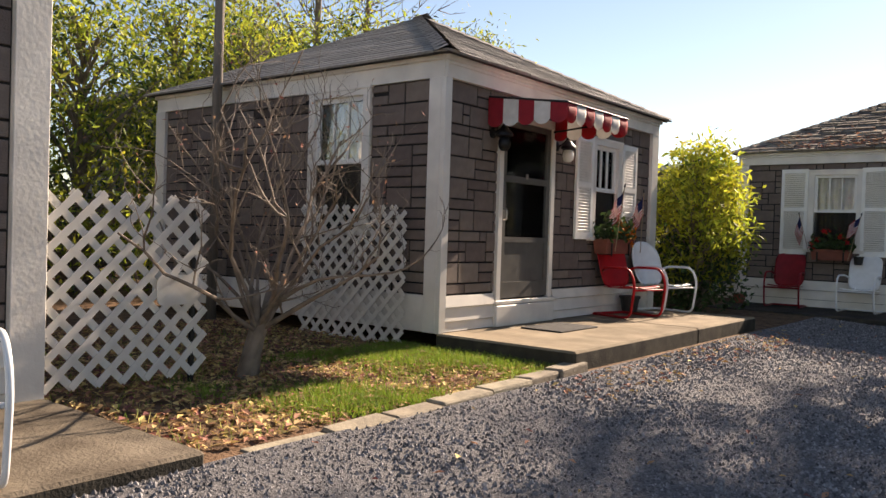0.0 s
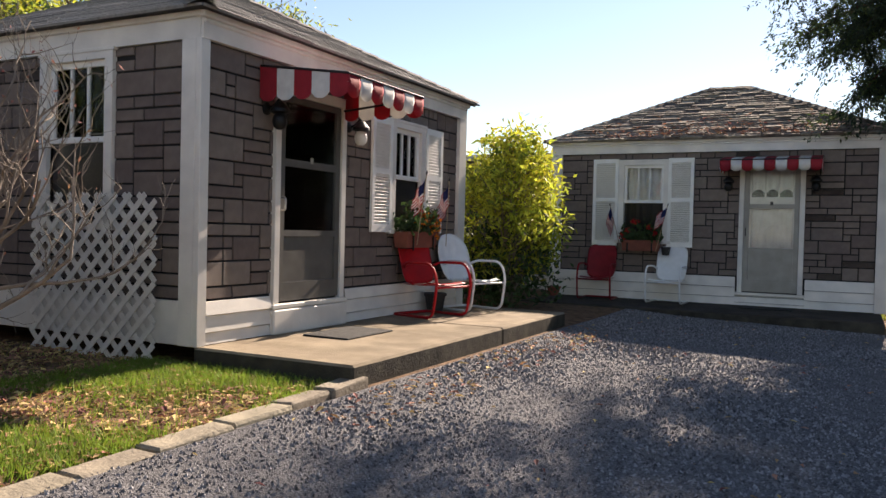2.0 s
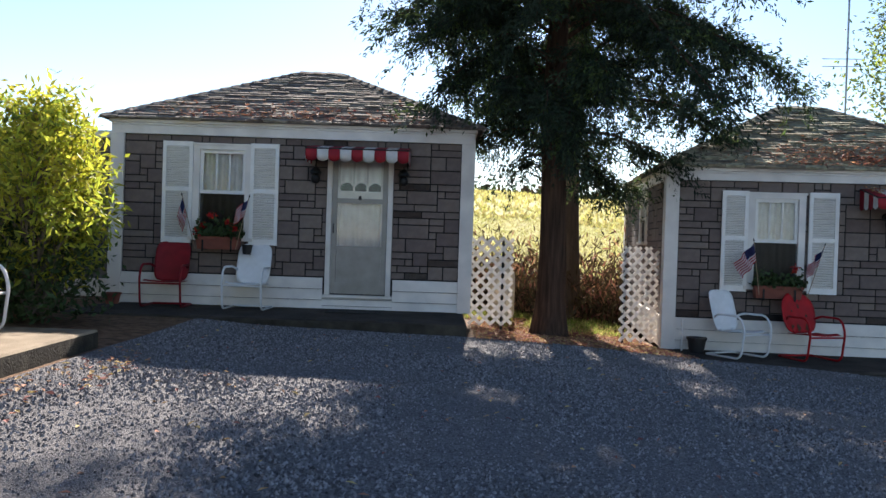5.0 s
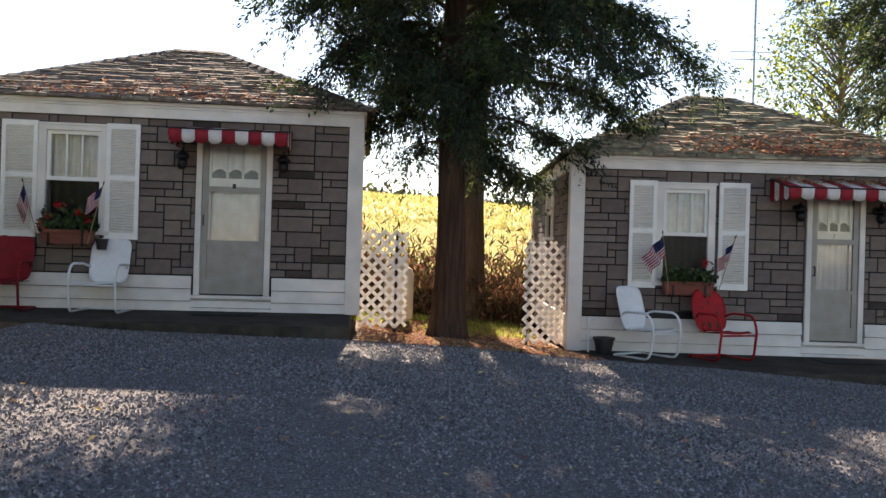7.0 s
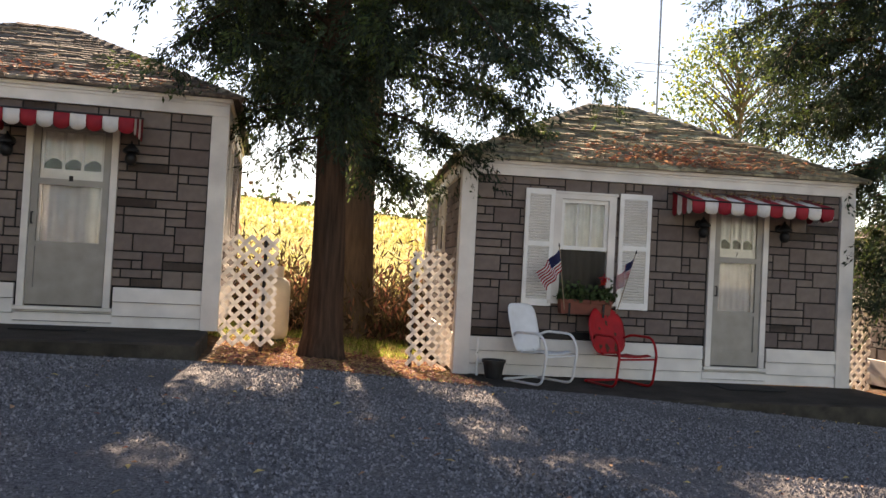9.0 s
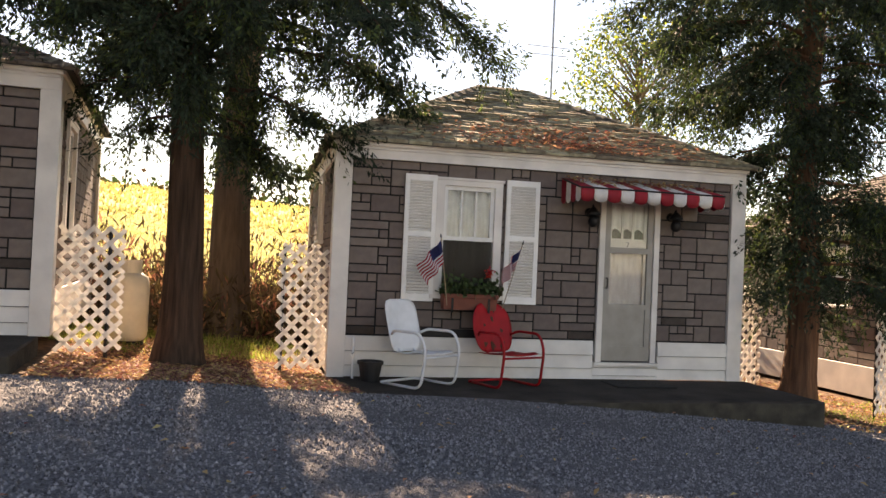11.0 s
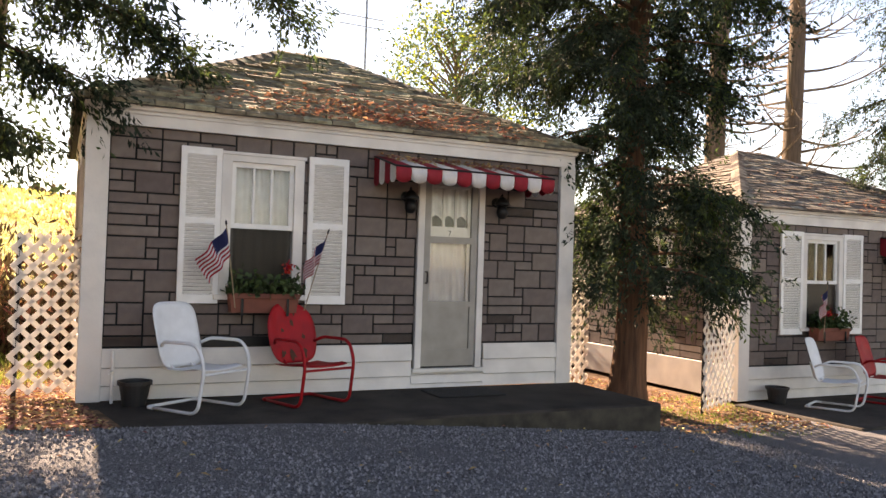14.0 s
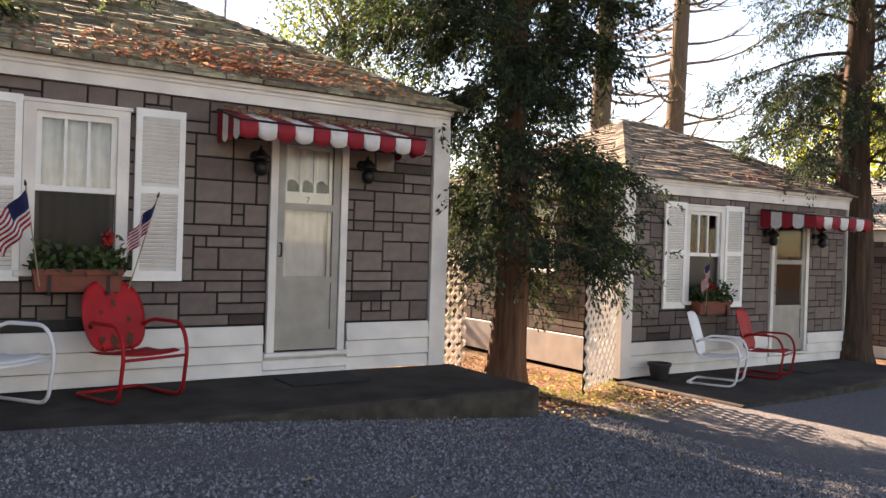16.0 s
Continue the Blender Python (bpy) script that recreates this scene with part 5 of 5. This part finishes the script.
def broadleaf(x, y, label, h, crown_z, rad, mats, n, seed, leaf=(0.12, 0.07), trunk=0.16, name="background_tree", spread=0.35):
    """A tree or bush with forked limbs and leaf clumps round their ends."""
    r = np.random.default_rng(seed)
    zg = float(ground_z(x, y))
    t = thing(name, pose(x, y, zg), label, "bush" if "bush" in name else "tree")
    bm = BM()
    if trunk:
        tube(bm, trunk_pts(0, 0, -0.2, h * 0.75, (r.uniform(-0.3, 0.3), 0), 8), [trunk * (1 - 0.8 * k / 8) for k in range(9)], 10)
    cs = []
    for k in range(n):
        a, u = r.uniform(0, math.tau), r.uniform(0, 1) ** 0.5
        z = r.uniform(crown_z, h)
        q = (z - crown_z) / (h - crown_z)
        R = rad * math.sin(math.pi * (0.15 + 0.8 * q)) ** 0.6 * u
        e = Vector((math.cos(a) * R, math.sin(a) * R, z))
        s = Vector((0, 0, max(0.1, z - R * 0.8 - 0.2)))
        tube(bm, [s, s.lerp(e, 0.5) + Vector((0, 0, 0.1)), e], [0.035 * (0.4 + rad / 3), 0.02 * (0.4 + rad / 3), 0.006], 5)
        cs.append(np.array(e) + r.normal(0, spread, (int(r.uniform(40, 110)), 3)))
    part("branchwork", bm, M_TWIG if "bush" in name else M_BARK2, t)
    c = np.concatenate(cs)
    c = c[c[:, 2] > 0.05]
    leaf_mesh("crown", c, leaf[0], leaf[1], mats, t, droop=0.3, mi=nrg.integers(0, len(mats), len(c)))
    return t


broadleaf(-4.3, 11.5, "bright yellow-green bush between two cabins", 2.5, 0.6, 0.82, [M_YELLOW, M_YELLOW, M_YELLOW, M_LIME], 92, 21, (0.13, 0.04), 0.0, "yellow_bush", 0.125)
# shade on the yellow bush's lower part, put in as dark leaves
broadleaf(-4.3, 11.7, "dark leaves for the shaded foot of the yellow bush", 1.1, 0.15, 0.7, [M_DARKLEAF], 40, 27, (0.09, 0.05), 0.0, "dark_bush", 0.16)
broadleaf(-5.2, 12.4, "dark leafy bush behind the yellow one", 2.0, 0.3, 0.9, [M_DARKLEAF], 50, 22, (0.1, 0.06), 0.0, "dark_bush", 0.2)
broadleaf(24.2, 41.0, "olive broadleaf tree behind the cabins", 12.5, 4.0, 4.6, [M_LIME, M_CEDAR_LIT, M_DARKLEAF], 100, 23, (0.26, 0.12), 0.3, spread=0.6)
broadleaf(27.0, 17.2, "yellow-leaved tree past the far cabins", 6.5, 2.0, 2.6, [M_YELLOW, M_LIME], 90, 25, (0.18, 0.1), 0.2)
broadleaf(13.0, 22.6, "light green bush between two cabins", 3.2, 0.2, 1.1, [M_LIME, M_CEDAR_LIT], 60, 26, (0.12, 0.06), 0.05, "green_bush", 0.22)
for k, (bx, by, bh, br) in enumerate(((-11.5, 5.5, 4.4, 1.7), (-13.0, 8.0, 5.2, 2.0), (-12.0, 3.2, 4.2, 1.8), (-11.0, 8.2, 4.6, 1.5), (-14.5, 11.0, 6.2, 2.3), (-11.5, 11.6, 5.6, 1.9), (-15.5, 5.8, 5.2, 2.2), (-12.6, 0.8, 4.2, 1.8), (-10.8, 14.2, 5.4, 1.8), (-17, 14, 6.5, 2.6))):
    broadleaf(bx, by, "tall sunlit yellow-green thicket", bh, 0.3, br, [M_LIME, M_LIME, M_YELLOW, M_DARKLEAF], 130, 30 + k, (0.14, 0.045), 0.06, "thicket_bush", 0.3)


def bare_tree(x, y, label, h, r0, seed, n_branch, z_low, blen, up=0.15, bark=M_BARK2):
    r = np.random.default_rng(seed)
    t = thing("bare_tree", pose(x, y, float(ground_z(x, y))), label, "tree")
    pts = trunk_pts(0, 0, -0.2, h, (r.uniform(-0.2, 0.2), 0), 10)
    part("trunk", fluted(BM(), pts, [r0 * (1 - 0.7 * k / 10) for k in range(11)], 16, 0.05, seed), bark, t, smooth=True)
    bm = BM()
    for k in range(n_branch):
        z = z_low + (h - z_low) * k / n_branch
        a = r.uniform(0, math.tau)
        L = blen * r.uniform(0.5, 1.2) * (1 - 0.5 * k / n_branch)
        c = Vector(pts[min(10, int(z / h * 10))])
        c.z = z
        d = Vector((math.cos(a), math.sin(a), r.uniform(-0.25, 0.1) + up))
        ln = [c + d * L * u + Vector((0.07 * math.sin(u * 9 + k), 0.07 * math.cos(u * 7 + k), (-0.10 * u + 0.35 * u ** 3) * L)) for u in np.linspace(0, 1, 8)]
        tube(bm, ln, [0.028 * (1 - 0.8 * i / 7) * r0 / 0.2 for i in range(8)], 5)
        for s in range(4):
            i = r.integers(2, 7)
            e = Vector((r.normal(), r.normal(), r.normal() * 0.5)).normalized()
            p = ln[i]
            tube(bm, [p, p + (d + e * 0.9).normalized() * L * 0.17, p + (d + e * 0.8).normalized() * L * 0.34 + Vector((0, 0, 0.06))], [0.016, 0.011, 0.004], 4)
    part("branchwork", bm, bark, t)
    return t


bare_tree(20.6, 19.2, "tall bare pine trunk with dead branches", 17, 0.30, 41, 70, 3.6, 3.2)
bare_tree(18.2, 19.6, "tall bare pine trunk with dead branches", 17, 0.30, 42, 70, 3.6, 3.0)
bare_tree(-12.2, 4.7, "dark pine trunk above the thicket", 12, 0.20, 43, 14, 5.0, 2.0, bark=M_BARK)
bare_tree(-15.0, 10.5, "bare tree with fine spreading branches", 10, 0.15, 44, 44, 3.8, 3.4, 0.5, M_TWIG)
bare_tree(-13.0, 11.5, "bare tree with fine spreading branches", 9, 0.13, 45, 40, 3.5, 3.0, 0.5, M_TWIG)
bare_tree(-17.0, 17.0, "bare tree with fine spreading branches", 9.5, 0.15, 46, 44, 3.5, 3.4, 0.5, M_TWIG)


def bare_shrub(x, y):
    """A leafless many-stemmed shrub: a twisted foot, arching stems and forked twigs."""
    r = np.random.default_rng(5)
    t = thing("bare_shrub", pose(x, y, float(ground_z(x, y)) - 0.03), "leafless multi-stemmed shrub with pale twigs", "shrub")
    bm = BM()
    for k in range(4):
        a = k * 1.6
        tube(bm, [(0.05 * math.cos(a), 0.05 * math.sin(a), -0.05), (0.025 * math.cos(a + 0.8) + 0.02, 0.025 * math.sin(a + 0.8) + 0.03, 0.2), (0.03 * math.cos(a + 1.4) + 0.05, 0.03 * math.sin(a + 1.4) + 0.07, 0.42), (0.1 * math.cos(a + 2) + 0.07, 0.1 * math.sin(a + 2) + 0.08, 0.66)], [0.06, 0.045, 0.038, 0.024], 8)
    part("trunk", bm, M_TWIG, t, smooth=True)
    stems, twigs, buds = BM(), BM(), []

    def grow(p, d, L, rad, lvl):
        n = 6
        ln, q, dd = [p.copy()], p.copy(), d.copy()
        for i in range(n):
            dd = (dd + Vector((r.normal() * 0.2, r.normal() * 0.2, r.normal() * 0.14 + 0.07))).normalized()
            q = q + dd * L / n
            ln.append(q.copy())
        tube(stems if lvl < 2 else twigs, ln, [rad * (1 - 0.6 * i / n) for i in range(n + 1)], 6 if lvl < 1 else 4)
        if lvl < 3:
            for s in range({0: 4, 1: 4, 2: 3}[lvl]):
                i = int(r.integers(1, n + 1))
                e = Vector((r.normal(), r.normal(), r.normal() * 0.6 + 0.3)).normalized()
                grow(ln[i], (dd * 0.75 + e * 0.8).normalized(), L * r.uniform(0.35, 0.6), rad * 0.48, lvl + 1)
        elif r.random() < 0.3:
            buds.append(np.array(ln[-1]))

    for k in range(15):
        a = k * 2.399
        tilt = r.uniform(0.25, 1.7)
        d = Vector((math.cos(a) * tilt, math.sin(a) * tilt, 1.0)).normalized()
        grow(Vector((0.05 * math.cos(a) + 0.05, 0.05 * math.sin(a) + 0.07, r.uniform(0.36, 0.6))), d, r.uniform(1.1, 1.75), r.uniform(0.012, 0.022), 0)
    part("stemwork", stems, M_TWIG, t)
    part("fine_twigwork", twigs, M_TWIG, t)
    leaf_mesh("dry_leaves", np.array(buds)[:140] if buds else np.zeros((1, 3)), 0.035, 0.02, M_LEAFLIT, t)


bare_shrub(-4.42, 3.18)

# dark house on the rise behind the thicket
hb = thing("background_house", pose(-24, 17, 3.2), "dark-roofed house behind trees", "house")
bm = BM()
box(bm, -5, 5, -3, 3, -3.0, 2.6)
part("wall", bm, M_PLAIN, hb)
bm = BM()
v = [bm.verts.new(p) for p in ((-5.5, -3.5, 2.6), (5.5, -3.5, 2.6), (5.5, 3.5, 2.6), (-5.5, 3.5, 2.6), (-3.5, 0, 4.2), (3.5, 0, 4.2))]
for f in ((0, 1, 5, 4), (1, 2, 5), (2, 3, 4, 5), (3, 0, 4), (3, 2, 1, 0)):
    bm.faces.new([v[i] for i in f])
part("roof", bm, M_ROOFDARK, hb)


# ---- loose ground cover ----
def scatter(n, x0, x1, y0, y1, keep=None):
    p = np.stack([nrg.uniform(x0, x1, n), nrg.uniform(y0, y1, n)], 1)
    if keep is not None:
        p = p[keep(p[:, 0], p[:, 1])]
    return np.c_[p, ground_z(p[:, 0], p[:, 1])]


def flat_leaves(name, p, size, mats, label, lift=0.012):
    """Fallen leaves lying about, each folded and tilted a little."""
    n = len(p)
    a = nrg.uniform(0, math.tau, n)
    d = np.stack([np.cos(a), np.sin(a), nrg.normal(0, 0.25, n)], 1)
    s = np.stack([-np.sin(a), np.cos(a), nrg.normal(0, 0.25, n)], 1)
    L = size * nrg.uniform(0.5, 1.3, (n, 1))
    q = p + np.array([0, 0, lift]) + np.c_[np.zeros((n, 2)), nrg.uniform(0, 0.02, n)]
    v = np.stack([q - d * L, q + s * L * 0.5 + [0, 0, 0.008], q + d * L, q - s * L * 0.5 + [0, 0, 0.008]], 1).reshape(-1, 3)
    ob = raw(name, v, np.arange(4 * n).reshape(n, 4).tolist(), mats, None, nrg.integers(0, len(mats), n))
    return tagged(ob, label, "leaves", kind="stuff")


def blades(name, p, h, w, mats, label, cat="grass", bendy=0.4):
    n = len(p)
    a = nrg.uniform(0, math.tau, n)
    s = np.stack([np.cos(a), np.sin(a), 0 * a], 1) * w
    tip = np.stack([nrg.normal(0, bendy, n), nrg.normal(0, bendy, n), np.ones(n)], 1) * (h * nrg.uniform(0.5, 1.3, (n, 1)))
    v = np.stack([p - s, p + s, p + tip * 0.6 + s * 0.6, p + tip], 1).reshape(-1, 3)
    ob = raw(name, v, np.arange(4 * n).reshape(n, 4).tolist(), mats, None, nrg.integers(0, len(mats), n))
    return tagged(ob, label, cat, kind="stuff")


# loose stones
n = 230000
p = scatter(n, -2.8, 9.5, 0.6, 12.7)
sz = nrg.uniform(0.005, 0.015, (n, 1))
oc = np.array([(1, 0, -0.5), (0, 1, -0.5), (-1, 0, -0.5), (0, -1, -0.5), (0, 0, 0.8)])
V = (p[:, None, :] + (oc[None] + nrg.normal(0, 0.25, (n, 5, 3))) * sz[:, None, :] + np.array([0, 0, 0.017])).reshape(-1, 3)
tri = np.array([(0, 1, 4), (1, 2, 4), (2, 3, 4), (3, 0, 4)])
F = (tri[None] + 5 * np.arange(n)[:, None, None]).reshape(-1, 3).tolist()
tagged(raw("loose_stones", V, F, M_STONES), "scattered grey gravel stones", "gravel", kind="stuff")


def lawn(x, y):
    return (x < -2.95) & ~((y < 1.8) & (x > -4.5)) & ~((y > 5.3)) & ~((x < -4.4) & (y < 1.7))


def patch(x, y):
    return np.array([noise.noise(Vector((a * 1.4, b * 1.4, 0.3))) for a, b in zip(x, y)])


flat_leaves("fallen_leaves", scatter(9000, -7.5, -2.9, 1.6, 5.35, lawn), 0.032, [M_LEAFLIT, M_LEAFTAN, M_LEAFTAN], "brown and tan fallen leaves under the shrub")
flat_leaves("fallen_leaves", scatter(11000, 0.75, 3.6, 12.6, 17.5), 0.03, [M_LEAFLIT, M_LEAFLIT, M_LEAFTAN], "rust-brown leaf litter round the cedar")
flat_leaves("fallen_leaves", scatter(4500, 8.9, 11.6, 12.2, 17.5), 0.03, [M_LEAFLIT, M_LEAFTAN], "rust-brown leaf litter round the cedar")
flat_leaves("fallen_leaves", scatter(650, -2.7, 9, 1.5, 12.6), 0.026, [M_LEAFLIT, M_LEAFTAN], "stray leaves on the gravel", 0.022)
flat_leaves("fallen_leaves", scatter(260, -2.75, -2.2, 4.5, 10), 0.03, [M_LEAFLIT, M_LEAFTAN], "leaves drifted against the slab", 0.022)
blades("grass", scatter(46000, -4.9, -2.95, 2.5, 5.3, lambda x, y: lawn(x, y) & (patch(x, y) + (y - 3.9) * 0.35 - np.abs(x + 3.5) * 0.25 + nrg.normal(0, 0.3, len(x)) > 0.02)), 0.06, 0.004, [M_GRASS], "patchy bright green grass by the kerb")
blades("grass", scatter(2500, -6.5, -3.0, 1.8, 5.3, lawn), 0.06, 0.004, [M_GRASS, M_DRYGRASS], "thin grass among the leaves")
blades("grass", scatter(9000, 0.4, 3.7, 15.8, 19.5, lambda x, y: patch(x, y) > -0.2), 0.10, 0.006, [M_GRASS, M_DRYGRASS], "grass behind the cedar")
blades("grass", scatter(2200, 9.6, 11.8, 12.0, 14.6, lambda x, y: patch(x, y) > 0.0), 0.05, 0.005, [M_GRASS], "thin grass between the slabs")
blades("field_grass", scatter(60000, -8, 16, 21.5, 46), 0.085, 0.02, [M_DRYGRASS], "dry yellow field grass", "grass", 0.8)
blades("field_grass", scatter(16000, -20, 30, 44, 72), 0.2, 0.08, [M_DRYGRASS], "tall dry yellow field grass", "grass", 0.25)
# brushy bank at the foot of the field
p = scatter(60000, -3, 12, 18.2, 21.0)
p[:, 2] += np.abs(nrg.normal(0, 0.62, len(p))).clip(0, 1.7) * (0.85 + 0.5 * patch(p[:, 0], p[:, 1]))
ob = leaf_mesh("brush", p, 0.2, 0.04, [M_BRUSH, M_BRUSH, M_BRUSH, M_BRUSH, M_LEAFLIT], ways=np.tile([0, 0, 0.8], (len(p), 1)), mi=nrg.integers(0, 5, len(p)))
tagged(ob, "tangled brown brush at the field edge", "brush", kind="stuff")
p = scatter(5000, -30, 40, 70, 78)
p[:, 2] += np.abs(nrg.normal(0, 0.6, len(p)))
ob = leaf_mesh("far_bushes", p, 0.6, 0.4, [M_BRUSH, M_DARKLEAF], mi=nrg.integers(0, 2, len(p)))
tagged(ob, "low scrub on the hill crest", "scrub", kind="stuff")


# leaves lying on the third cabin's roof and awning
def roof_leaves(cm, n, W, D, e, rise, oh, cx, cy, sx, sy, label):
    u, s = nrg.normal(cx, sx, n), np.abs(nrg.normal(cy, sy, n))
    k = (s < 2.2) & (u > s * 0.9) & (u < W - s * 0.9)
    u, s = u[k], s[k]
    L = np.stack([u, s - oh, e + rise * s / (D / 2 + oh) + 0.022], 1)
    P = np.array([tuple(cm @ Vector(q)) for q in L])
    flat_leaves("roof_leaves", P, 0.034, [M_LEAFLIT], label, 0.01)


roof_leaves(CAB_C, 1000, 5.16, 4.75, 2.23, 1.29, 0.17, 2.9, 0.0, 0.9, 0.45, "rust-brown leaves lying on the roof")
roof_leaves(CAB_B, 420, 5.25, 4.75, 2.24, 1.22, 0.17, 2.7, 0.0, 1.1, 0.35, "brown leaves lying on the roof")
roof_leaves(CAB_D, 80, 5.3, 4.75, 2.24, 1.22, 0.17, 2.4, 0.0, 0.6, 0.5, "brown leaves lying on the roof")
u, s = nrg.uniform(2.74, 4.5, 260), nrg.uniform(0, 0.55, 260) ** 1.2
flat_leaves("awning_leaves", np.array([tuple(CAB_C @ Vector((a, -0.03 - b, 1.965 - 0.15 * b / 0.60))) for a, b in zip(u, s)]), 0.03, [M_LEAFLIT, M_LEAFTAN], "brown leaves lying on the awning", 0.008)

# ---- siding pieces ----
cache = {}
for wall, rects, (ox, oy, oz) in PANELS:
    for u0, u1, w0, w1 in rects:
        key = (round(u1 - u0, 3), round(w1 - w0, 3))
        if key not in cache:
            bm = BM()
            a, b, g, d = key[0] / 2 - 0.0075, key[1] / 2 - 0.0075, 0.003, 0.011
            o = [(-a, 0.0, -b), (a, 0.0, -b), (a, 0.0, b), (-a, 0.0, b)]
            t = [(-a + g, -d, -b + g), (a - g, -d, -b + g), (a - g, -d, b - g), (-a + g, -d, b - g)]
            vo, vt = [bm.verts.new(q) for q in o], [bm.verts.new(q) for q in t]
            bm.faces.new(vt)
            for i in range(4):
                bm.faces.new((vo[i], vo[(i + 1) % 4], vt[(i + 1) % 4], vt[i]))
            pair = []
            for mt in (M_SIDING, M_RIBBED):
                me = bpy.data.meshes.new("siding_panel")
                bm.to_mesh(me)
                me.materials.append(mt)
                pair.append(me)
            bm.free()
            cache[key] = pair
        rib = rng.random() < 0.09 and key[1] < 0.2 and key[0] > 0.25
        pc = new("siding_panel", cache[key][1 if rib else 0])
        pc.parent = wall
        pc.location = (ox + (u0 + u1) / 2, oy - 0.001 - rng.uniform(0, 0.003), oz + (w0 + w1) / 2)
